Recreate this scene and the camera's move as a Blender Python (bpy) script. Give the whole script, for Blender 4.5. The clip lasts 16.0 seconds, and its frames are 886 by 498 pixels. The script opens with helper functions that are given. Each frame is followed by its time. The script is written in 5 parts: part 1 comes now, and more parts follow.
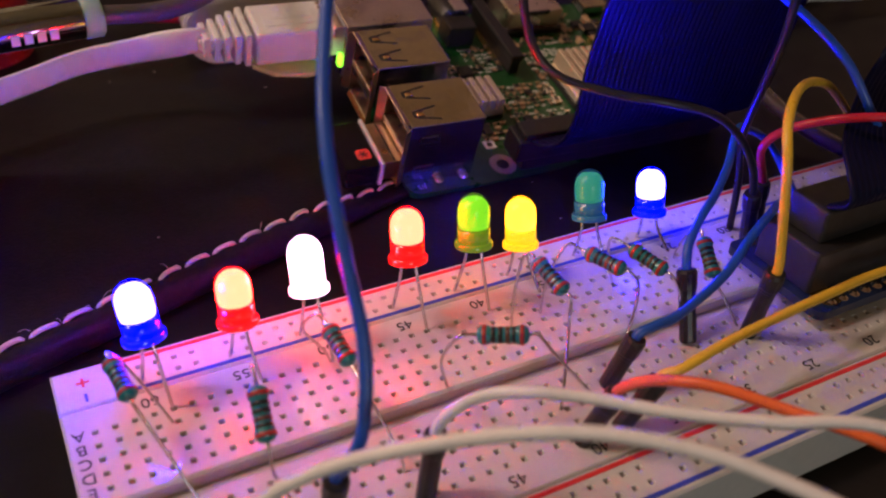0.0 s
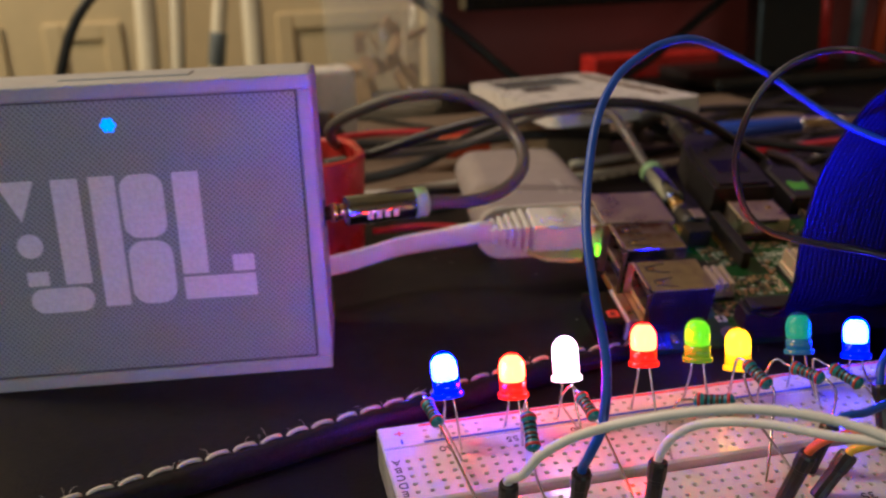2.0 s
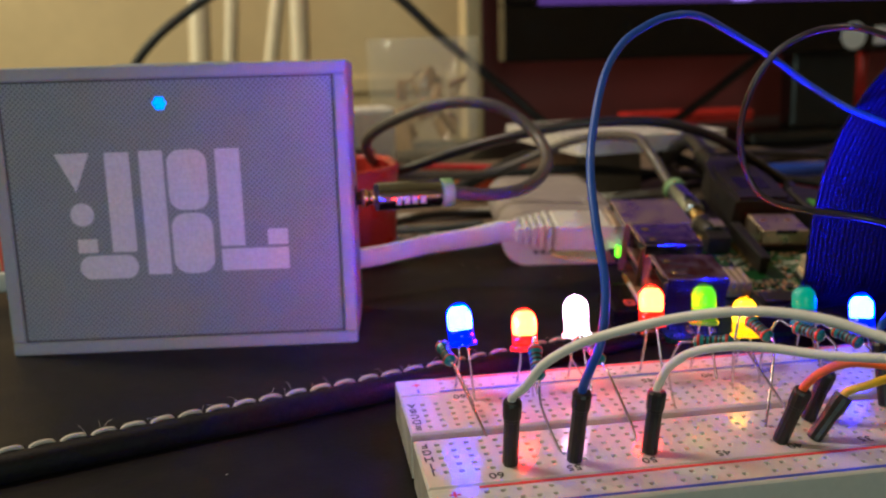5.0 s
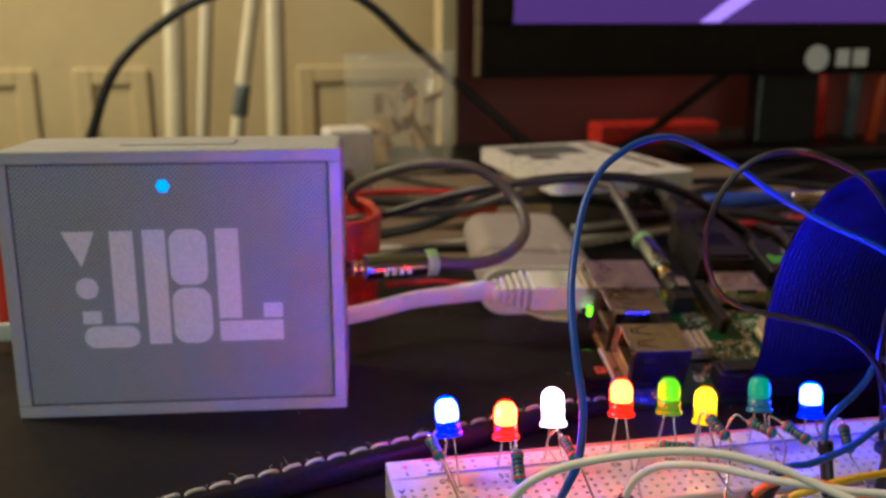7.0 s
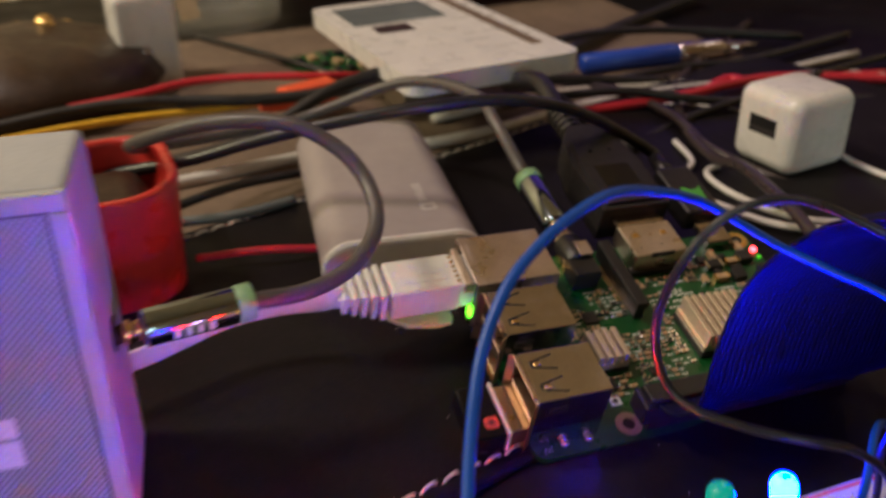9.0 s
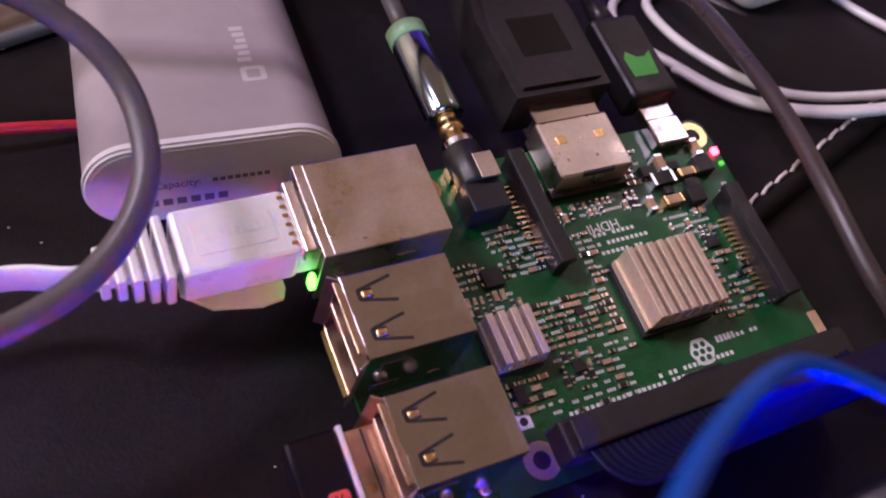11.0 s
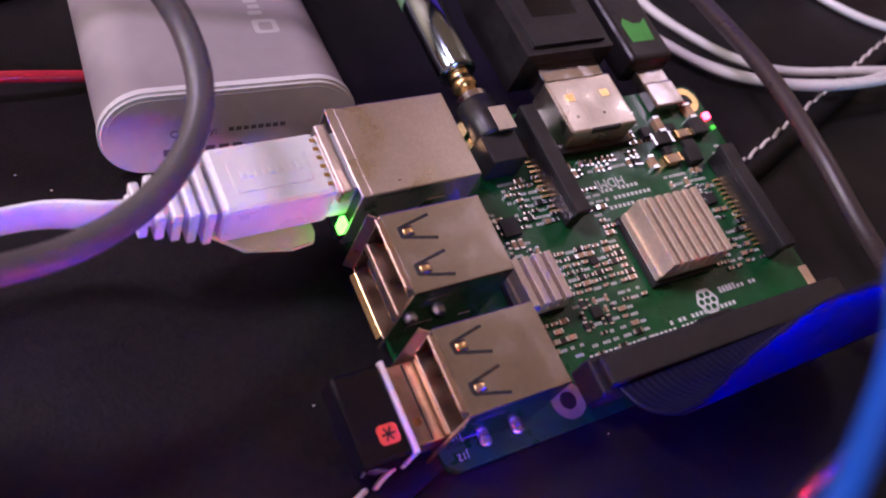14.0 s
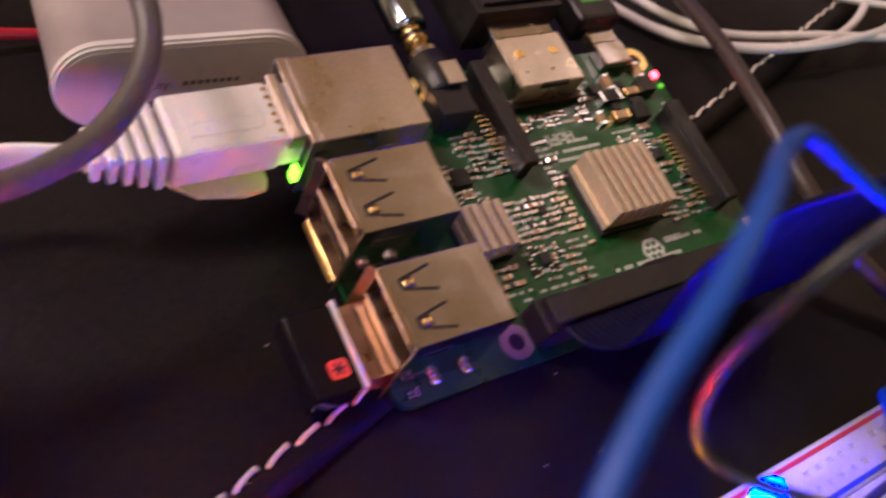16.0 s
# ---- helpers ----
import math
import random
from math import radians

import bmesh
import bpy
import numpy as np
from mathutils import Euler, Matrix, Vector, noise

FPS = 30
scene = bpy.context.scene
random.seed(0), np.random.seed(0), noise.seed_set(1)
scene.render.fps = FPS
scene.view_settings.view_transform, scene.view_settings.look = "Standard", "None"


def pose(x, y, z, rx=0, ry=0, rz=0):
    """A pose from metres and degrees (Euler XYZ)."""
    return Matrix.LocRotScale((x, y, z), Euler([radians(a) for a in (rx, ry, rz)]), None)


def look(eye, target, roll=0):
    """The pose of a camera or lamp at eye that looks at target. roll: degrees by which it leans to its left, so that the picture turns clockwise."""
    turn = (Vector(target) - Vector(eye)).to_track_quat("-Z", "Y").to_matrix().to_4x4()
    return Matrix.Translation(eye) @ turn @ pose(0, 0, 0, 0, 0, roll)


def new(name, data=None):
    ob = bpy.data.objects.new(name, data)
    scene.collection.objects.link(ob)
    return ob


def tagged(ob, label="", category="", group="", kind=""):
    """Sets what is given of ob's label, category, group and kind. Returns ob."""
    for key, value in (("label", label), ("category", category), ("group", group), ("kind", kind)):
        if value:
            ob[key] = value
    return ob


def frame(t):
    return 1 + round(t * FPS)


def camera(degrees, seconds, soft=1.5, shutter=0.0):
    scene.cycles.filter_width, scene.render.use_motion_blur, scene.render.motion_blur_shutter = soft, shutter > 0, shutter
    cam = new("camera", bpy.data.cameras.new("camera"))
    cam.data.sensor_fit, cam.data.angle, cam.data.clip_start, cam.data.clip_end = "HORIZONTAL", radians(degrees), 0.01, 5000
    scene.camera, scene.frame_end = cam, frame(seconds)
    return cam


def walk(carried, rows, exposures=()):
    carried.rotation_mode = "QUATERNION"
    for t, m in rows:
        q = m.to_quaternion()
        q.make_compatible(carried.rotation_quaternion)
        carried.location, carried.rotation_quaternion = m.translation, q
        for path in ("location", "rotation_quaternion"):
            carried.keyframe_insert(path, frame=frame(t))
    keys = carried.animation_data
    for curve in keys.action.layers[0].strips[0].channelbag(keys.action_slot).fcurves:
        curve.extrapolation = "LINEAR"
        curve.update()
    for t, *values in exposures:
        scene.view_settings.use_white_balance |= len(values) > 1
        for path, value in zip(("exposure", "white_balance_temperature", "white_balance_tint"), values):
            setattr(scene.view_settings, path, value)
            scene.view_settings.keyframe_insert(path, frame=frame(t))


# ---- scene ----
cam = camera(52.03, 16.0, soft=2.0, shutter=0.4)
# seconds, eye in metres, turn about x, y, z in degrees
PATH = [
    (0, 0.0026, -0.0787, 0.0987, 54.83, -2.27, -27.49),
    (0.5, 0.0036, -0.0809, 0.0967, 55.59, -2.01, -27.22),
    (1, -0.0033, -0.0860, 0.0917, 59.74, -0.95, -24.09),
    (1.5, -0.0154, -0.1037, 0.0975, 66.53, 0.83, -16.91),
    (2, -0.0169, -0.1284, 0.0964, 71.89, 2.11, -12.07),
    (2.5, -0.0189, -0.1409, 0.0872, 75.34, 2.52, -10.36),
    (3, -0.0150, -0.1437, 0.0822, 76.35, 2.18, -9.55),
    (5.5, -0.0168, -0.1465, 0.0768, 76.97, 1.20, -9.30),
    (6, -0.0178, -0.1472, 0.0767, 76.95, 1.07, -9.71),
    (6.5, -0.0200, -0.1462, 0.0823, 76.27, 0.85, -10.28),
    (7, -0.0221, -0.1528, 0.1063, 75.06, -0.04, -10.99),
    (7.5, -0.0229, -0.1572, 0.1134, 73.35, -0.17, -10.91),
    (8, -0.0206, -0.1512, 0.1127, 71.38, -0.27, -11.53),
    (8.5, -0.0171, -0.1325, 0.1173, 67.01, -0.21, -13.75),
    (9, 0.0047, -0.0659, 0.1290, 61.48, 0.59, -20.85),
    (9.5, 0.0290, -0.0119, 0.1181, 53.78, -1.05, -25.46),
    (10, 0.0411, 0.0105, 0.1177, 45.72, -3.48, -26.49),
    (12.5, 0.0375, 0.0140, 0.1216, 43.78, -8.39, -26.82),
    (13, 0.0352, 0.0135, 0.1183, 44.00, -8.58, -27.24),
    (13.5, 0.0229, 0.0179, 0.1100, 44.08, -9.33, -29.02),
    (14, 0.0215, 0.0137, 0.1115, 44.90, -9.81, -30.47),
    (14.5, 0.0197, 0.0112, 0.1137, 45.37, -9.45, -30.34),
    (15, 0.0186, 0.0064, 0.1125, 45.94, -9.30, -29.76),
    (15.5, 0.0061, 0.0058, 0.0985, 46.10, -10.22, -31.01),
    (16, 0.0208, 0.0052, 0.1096, 44.73, -10.65, -32.12),
]
# a phone lens with a shallow depth of field, focused about 15 cm ahead
cam.data.dof.use_dof, cam.data.dof.focus_distance, cam.data.dof.aperture_fstop = True, 0.150, 26.0
# the clip's camera brightens once the glaring diodes leave its view
walk(cam, [(t, pose(*row)) for t, *row in PATH],
     [(0.0, 0.2, 6300, 20), (1.0, 0.25, 6200, 14), (2.0, 0.35, 5900, 0), (3.0, 0.42, 5700, -6), (7.0, 0.5, 6000, -12), (8.5, 0.5, 5700, -6), (9.0, 0.6, 5700, -4), (9.6, 0.9, 5200, 22), (12.5, 1.02, 4600, 32), (15.0, 1.05, 4600, 32), (16.0, 0.95, 5600, 18)])




# ---- world and light ----
world = bpy.data.worlds.new("room_dark")
scene.world = world
world.use_nodes = True
world.node_tree.nodes["Background"].inputs[0].default_value = (0.9, 0.7, 0.5, 1)
world.node_tree.nodes["Background"].inputs[1].default_value = 0.02


def area_lamp(name, eye, target, size, watts, colour):
    data = bpy.data.lights.new(name, "AREA")
    data.shape, data.size, data.energy, data.color = "DISK", size, watts, colour
    ob = new(name, data)
    ob.matrix_world = look(eye, target)
    return ob


# a warm shaded lamp to one side, a bare lamp under the ceiling to the other
area_lamp("shaded_lamp_light", (-0.70, 0.45, 1.40), (0.05, 0.3, 0.0), 0.32, 8.6, (1.0, 0.68, 0.57))
ceiling_lamp = bpy.data.lights.new("ceiling_lamp_light", "POINT")
ceiling_lamp.energy, ceiling_lamp.color, ceiling_lamp.shadow_soft_size = 2.1, (1.0, 0.76, 0.60), 0.12
new("ceiling_lamp_light", ceiling_lamp).location = (1.50, 0.40, 1.46)
# added fill light for the far wall, where no lamp is known
area_lamp("wall_fill_light", (-0.95, 0.45, 0.75), (0.05, 1.0, 0.05), 0.25, 6.2, (1.0, 0.78, 0.48))
# cooler fill light added low behind, mainly to brighten the speaker's front
area_lamp("front_fill_light", (-0.16, -1.5, 0.30), (0.0, 0.1, 0.03), 0.5, 3.2, (0.88, 1.0, 0.90))

# ---- materials ----


def material(name, colour, rough=0.5, metal=0.0, grain=0.0, grain_scale=300.0, bump=0.0, bump_scale=600.0, stain=0.0, stain_scale=40.0,
             emit=None, emit_strength=0.0, spec=0.5, transmit=0.0, random_tint=0.0, coat=0.0, alpha=1.0, subsurface=0.0, aniso=0.0):
    """A node material with fine grain, broad stains and a fine bump; scales are per metre."""
    m = bpy.data.materials.new(name)
    m.use_nodes = True
    nt = m.node_tree
    b = nt.nodes["Principled BSDF"]
    b.inputs["Base Color"].default_value = (*colour, 1)
    b.inputs["Roughness"].default_value = rough
    b.inputs["Metallic"].default_value = metal
    b.inputs["Specular IOR Level"].default_value = spec
    b.inputs["Transmission Weight"].default_value = transmit
    b.inputs["Coat Weight"].default_value = coat
    b.inputs["Alpha"].default_value = alpha
    if subsurface:
        b.inputs["Subsurface Weight"].default_value = subsurface
        b.inputs["Subsurface Radius"].default_value = (1.0, 0.8, 0.7)
        b.inputs["Subsurface Scale"].default_value = 0.002
    if emit:
        b.inputs["Emission Color"].default_value = (*emit, 1)
        b.inputs["Emission Strength"].default_value = emit_strength
    coord = nt.nodes.new("ShaderNodeTexCoord").outputs["Object"]

    def noise_tex(scale, detail=6):
        n = nt.nodes.new("ShaderNodeTexNoise")
        n.inputs["Scale"].default_value, n.inputs["Detail"].default_value = scale, detail
        nt.links.new(coord, n.inputs["Vector"])
        return n.outputs["Fac"]

    value = None

    def scaled(fac, amount):
        r = nt.nodes.new("ShaderNodeMapRange")
        r.inputs["From Min"].default_value, r.inputs["From Max"].default_value = 0.3, 0.7
        r.inputs["To Min"].default_value, r.inputs["To Max"].default_value = 1 - amount, 1 + amount
        nt.links.new(fac, r.inputs["Value"])
        return r.outputs["Result"]

    for amount, scale in ((grain, grain_scale), (stain, stain_scale)):
        if amount:
            v = scaled(noise_tex(scale), amount)
            if value is None:
                value = v
            else:
                mul = nt.nodes.new("ShaderNodeMath")
                mul.operation = "MULTIPLY"
                nt.links.new(value, mul.inputs[0])
                nt.links.new(v, mul.inputs[1])
                value = mul.outputs[0]
    if random_tint:
        info = nt.nodes.new("ShaderNodeObjectInfo").outputs["Random"]
        r = nt.nodes.new("ShaderNodeMapRange")
        r.inputs["To Min"].default_value, r.inputs["To Max"].default_value = 1 - random_tint, 1 + random_tint
        nt.links.new(info, r.inputs["Value"])
        if value is None:
            value = r.outputs["Result"]
        else:
            mul = nt.nodes.new("ShaderNodeMath")
            mul.operation = "MULTIPLY"
            nt.links.new(value, mul.inputs[0])
            nt.links.new(r.outputs["Result"], mul.inputs[1])
            value = mul.outputs[0]
    if value is not None:
        hsv = nt.nodes.new("ShaderNodeHueSaturation")
        hsv.inputs["Color"].default_value = (*colour, 1)
        nt.links.new(value, hsv.inputs["Value"])
        nt.links.new(hsv.outputs["Color"], b.inputs["Base Color"])
    if stain:
        r = nt.nodes.new("ShaderNodeMapRange")
        r.inputs["From Min"].default_value, r.inputs["From Max"].default_value = 0.3, 0.7
        r.inputs["To Min"].default_value, r.inputs["To Max"].default_value = max(rough - 0.12, 0.02), min(rough + 0.12, 1)
        nt.links.new(noise_tex(stain_scale * 1.7), r.inputs["Value"])
        nt.links.new(r.outputs["Result"], b.inputs["Roughness"])
    if bump:
        bn = nt.nodes.new("ShaderNodeBump")
        bn.inputs["Strength"].default_value = 0.6
        bn.inputs["Distance"].default_value = bump
        nt.links.new(noise_tex(bump_scale), bn.inputs["Height"])
        nt.links.new(bn.outputs["Normal"], b.inputs["Normal"])
    return m


WOOD = material("dark_table", (0.006, 0.005, 0.005), 0.48, grain=0.35, grain_scale=120, stain=0.4, stain_scale=14, bump=0.00006, bump_scale=900, spec=0.18)
LEATHER = material("black_leather", (0.008, 0.0065, 0.0075), 0.55, grain=0.3, grain_scale=900, stain=0.25, stain_scale=18, bump=0.00014, bump_scale=1600, spec=0.17)
THREAD = material("white_thread", (0.62, 0.57, 0.52), 0.8, grain=0.2, grain_scale=2500, random_tint=0.12, bump=0.0001, bump_scale=4000)
BOARD = material("white_abs", (0.56, 0.55, 0.52), 0.14, grain=0.03, grain_scale=900, stain=0.04, stain_scale=60, bump=0.00001, bump_scale=400, subsurface=0.25)
HOLE = material("contact_hole", (0.58, 0.54, 0.51), 0.5, grain=0.1)
INK_RED = material("red_ink", (0.62, 0.03, 0.03), 0.5, grain=0.1)
INK_BLUE = material("blue_ink", (0.03, 0.06, 0.42), 0.5, grain=0.1)
INK_BLACK = material("black_ink", (0.03, 0.03, 0.03), 0.6, grain=0.1)
INK_GREY = material("grey_ink", (0.16, 0.15, 0.17), 0.6, grain=0.1)
FOAM = material("foam_tape", (0.45, 0.36, 0.22), 0.8, grain=0.2)
SILK = material("white_silk", (0.72, 0.75, 0.70), 0.6, grain=0.12, grain_scale=2500)
PCB = material("green_pcb", (0.007, 0.080, 0.017), 0.33, grain=0.15, grain_scale=500, stain=0.22, stain_scale=90, bump=0.00004, bump_scale=900, spec=0.5)
PCB_BLUE = material("dark_blue_pcb", (0.008, 0.018, 0.055), 0.35, grain=0.15, stain=0.15, stain_scale=80)
STEEL = material("plated_steel", (0.60, 0.55, 0.56), 0.13, 1.0, grain=0.05, grain_scale=1500, stain=0.06, stain_scale=150)
DULL_STEEL = material("dull_plated_steel", (0.76, 0.67, 0.58), 0.34, 1.0, grain=0.06, grain_scale=1500, stain=0.10, stain_scale=90, bump=0.00002, bump_scale=500)
BARE_RING = material("tinned_ring", (0.42, 0.34, 0.27), 0.5, 0.4, grain=0.12, grain_scale=1800)
TIN = material("tinned_wire", (0.62, 0.60, 0.58), 0.25, 1.0, grain=0.1, grain_scale=2000)
BRASS = material("gold_contact", (0.85, 0.58, 0.22), 0.25, 1.0, grain=0.1, grain_scale=2000)
ALU = material("aluminium_fin", (0.72, 0.61, 0.46), 0.55, 0.75, grain=0.08, grain_scale=1200, bump=0.00002, bump_scale=2500)
BLACK = material("black_plastic", (0.014, 0.013, 0.014), 0.42, grain=0.25, grain_scale=800, stain=0.15, stain_scale=120, bump=0.00003, bump_scale=3000)
BLACK_GLOSS = material("glossy_black", (0.006, 0.006, 0.007), 0.16, grain=0.1, stain=0.1, spec=0.3)
WHITE = material("white_plastic", (0.70, 0.68, 0.66), 0.32, grain=0.03, stain=0.05, stain_scale=70)
GREY = material("grey_plastic", (0.42, 0.44, 0.47), 0.5, grain=0.05, grain_scale=1200, stain=0.06, stain_scale=60, bump=0.00003, bump_scale=3000)


# ---- mesh tools ----
MM = 0.001


def part(name, bm, mat, parent=None, label="", smooth=False, at=None):
    """Links a bmesh as one mesh object, under a thing or a part."""
    me = bpy.data.meshes.new(name)
    bm.normal_update()
    bm.to_mesh(me)
    bm.free()
    for m in (mat if isinstance(mat, (list, tuple)) else [mat]):
        me.materials.append(m)
    if smooth:
        for p in me.polygons:
            p.use_smooth = True
    ob = new(name, me)
    if parent:
        ob.parent = parent
    if at is not None:
        ob.matrix_local = at
    if label:
        tagged(ob, label)
    return ob


def empty(name, m, label, category, group="", kind=""):
    ob = new(name)
    ob.empty_display_size = 0.01
    ob.matrix_world = m
    return tagged(ob, label, category, group, kind)


def box(x0, x1, y0, y1, z0, z1, bevel=0.0, bm=None, segments=2, unit=MM):
    """A box in millimetres, with bevelled edges; added to bm where one is given."""
    b = bmesh.new()
    bmesh.ops.create_cube(b, size=1)
    for v in b.verts:
        v.co = (((x0 + x1) / 2 + v.co.x * (x1 - x0)) * unit, ((y0 + y1) / 2 + v.co.y * (y1 - y0)) * unit, ((z0 + z1) / 2 + v.co.z * (z1 - z0)) * unit)
    if bevel:
        bmesh.ops.bevel(b, geom=b.edges[:], offset=bevel * unit, segments=segments, profile=0.5, affect="EDGES")
    return joined(bm, b)


def joined(bm, b, m=None):
    """Adds b, moved by m, to bm; gives b where there is no bm."""
    if m is not None:
        b.transform(m)
    if bm is None:
        return b
    me = bpy.data.meshes.new("t")
    b.to_mesh(me)
    b.free()
    bm.from_mesh(me)
    bpy.data.meshes.remove(me)
    return bm


def lathe(profile, steps=24, bm=None, m=None):
    """Turns a profile of (radius, height) in millimetres about z."""
    b = bmesh.new()
    rings = []
    for r, h in profile:
        if r < 1e-6:
            rings.append([b.verts.new((0, 0, h * MM))])
        else:
            rings.append([b.verts.new((r * MM * math.cos(2 * math.pi * k / steps), r * MM * math.sin(2 * math.pi * k / steps), h * MM)) for k in range(steps)])
    for a, c in zip(rings, rings[1:]):
        for k in range(steps):
            k2 = (k + 1) % steps
            if len(a) == 1 and len(c) > 1:
                b.faces.new((a[0], c[k], c[k2]))
            elif len(c) == 1 and len(a) > 1:
                b.faces.new((a[k], c[0], a[k2]))
            elif len(a) > 1:
                b.faces.new((a[k], c[k], c[k2], a[k2]))
    for ring, flip in ((rings[0], 1), (rings[-1], 0)):
        if len(ring) > 1:
            b.faces.new(ring)
    bmesh.ops.recalc_face_normals(b, faces=b.faces[:])
    return joined(bm, b, m)


def spline(points, steps=10):
    """A smooth line through points (Catmull-Rom)."""
    p = [Vector(q) for q in points]
    p = [2 * p[0] - p[1]] + p + [2 * p[-1] - p[-2]]
    out = []
    for a, b, c, d in zip(p, p[1:], p[2:], p[3:]):
        for k in range(steps):
            t = k / steps
            out.append(0.5 * ((2 * b) + (c - a) * t + (2 * a - 5 * b + 4 * c - d) * t * t + (3 * b - a - 3 * c + d) * t ** 3))
    out.append(p[-2])
    return out


def tube(points, radius, steps=10, sides=8, bm=None, flat=None, straight=False):
    """A tube along a smooth line through points in millimetres; flat: (half width, half height) for an oval section, kept level."""
    line = [Vector(q) for q in points] if straight else spline(points, steps)
    b = bmesh.new()
    tangent = (line[1] - line[0]).normalized()
    side = tangent.cross(Vector((0, 0, 1)))
    if side.length < 0.05:
        side = Vector((1, 0, 0))
    side.normalize()
    rings = []
    for k, q in enumerate(line):
        t = (line[min(k + 1, len(line) - 1)] - line[max(k - 1, 0)]).normalized()
        if flat:
            level = t.cross(Vector((0, 0, 1)))
            if level.length > 0.1:
                side = level.normalized()
        side = (side - t * side.dot(t)).normalized()
        up = side.cross(t).normalized()
        ra, rb = flat if flat else (radius, radius)
        rings.append([b.verts.new((q + side * ra * math.cos(2 * math.pi * j / sides) + up * rb * math.sin(2 * math.pi * j / sides)) * MM) for j in range(sides)])
    for a, c in zip(rings, rings[1:]):
        for j in range(sides):
            b.faces.new((a[j], a[(j + 1) % sides], c[(j + 1) % sides], c[j]))
    b.faces.new(rings[0])
    b.faces.new(rings[-1])
    bmesh.ops.recalc_face_normals(b, faces=b.faces[:])
    return joined(bm, b)


def plate(outline, z0, z1, bm=None):
    """A flat plate with an outline of (x, y) in millimetres, from z0 to z1."""
    b = bmesh.new()
    lo = [b.verts.new((x * MM, y * MM, z0 * MM)) for x, y in outline]
    hi = [b.verts.new((x * MM, y * MM, z1 * MM)) for x, y in outline]
    b.faces.new(lo)
    b.faces.new(hi)
    for k in range(len(lo)):
        j = (k + 1) % len(lo)
        b.faces.new((lo[k], lo[j], hi[j], hi[k]))
    bmesh.ops.recalc_face_normals(b, faces=b.faces[:])
    return joined(bm, b)


def round_rect(x0, x1, y0, y1, r, n=6):
    out = []
    for cx, cy, a0 in ((x1 - r, y1 - r, 0), (x0 + r, y1 - r, 90), (x0 + r, y0 + r, 180), (x1 - r, y0 + r, 270)):
        out += [(cx + r * math.cos(radians(a0 + 90 * k / n)), cy + r * math.sin(radians(a0 + 90 * k / n))) for k in range(n + 1)]
    return out


def writing(name, text, size, m, mat, parent, depth=0.05, label=""):
    """Printed characters in Blender's own font, as a thin mesh."""
    cu = bpy.data.curves.new(name, "FONT")
    cu.body, cu.size, cu.align_x, cu.align_y, cu.extrude = text, size * MM, "CENTER", "CENTER", depth * MM
    ob = bpy.data.objects.new(name, cu)
    me = bpy.data.meshes.new_from_object(ob)
    bpy.data.objects.remove(ob)
    bpy.data.curves.remove(cu)
    me.materials.clear()
    me.materials.append(mat)
    ob = new(name, me)
    ob.parent = parent
    ob.matrix_local = m
    if label:
        tagged(ob, label)
    return ob


def mpose(x, y, z, rx=0, ry=0, rz=0):
    return pose(x * MM, y * MM, z * MM, rx, ry, rz)


# ---- the room ----
CREAM = material("cream_paint", (0.62, 0.50, 0.30), 0.6, grain=0.03, grain_scale=60, stain=0.08, stain_scale=4)
MAROON = material("maroon_wall", (0.16, 0.030, 0.030), 0.6, grain=0.05, stain=0.12, stain_scale=5)
table = tagged(part("table", box(-700, 900, -500, 556, -30, 0, 2), WOOD), "near-black smooth wooden desk top with dust specks", "table", kind="structure")
for name, b in (("wall_north", box(-1500, 1800, 1150, 1200, -750, 1700)), ("wall_south", box(-1500, 1800, -1700, -1650, -750, 1700)),
                ("wall_west", box(-1550, -1500, -1650, 1150, -750, 1700)), ("wall_east", box(1800, 1850, -1650, 1150, -750, 1700))):
    tagged(part(name, b, CREAM), "plain warm cream painted wall", "wall", kind="structure")
tagged(part("ceiling", box(-1550, 1850, -1700, 1200, 1700, 1740), CREAM), "plain cream painted ceiling", "ceiling", kind="structure")
tagged(part("floor", box(-1550, 1850, -1700, 1200, -790, -750), WOOD), "dark wooden floor under the desk", "floor", kind="structure")


# ---- the leather mat and the breadboard ----


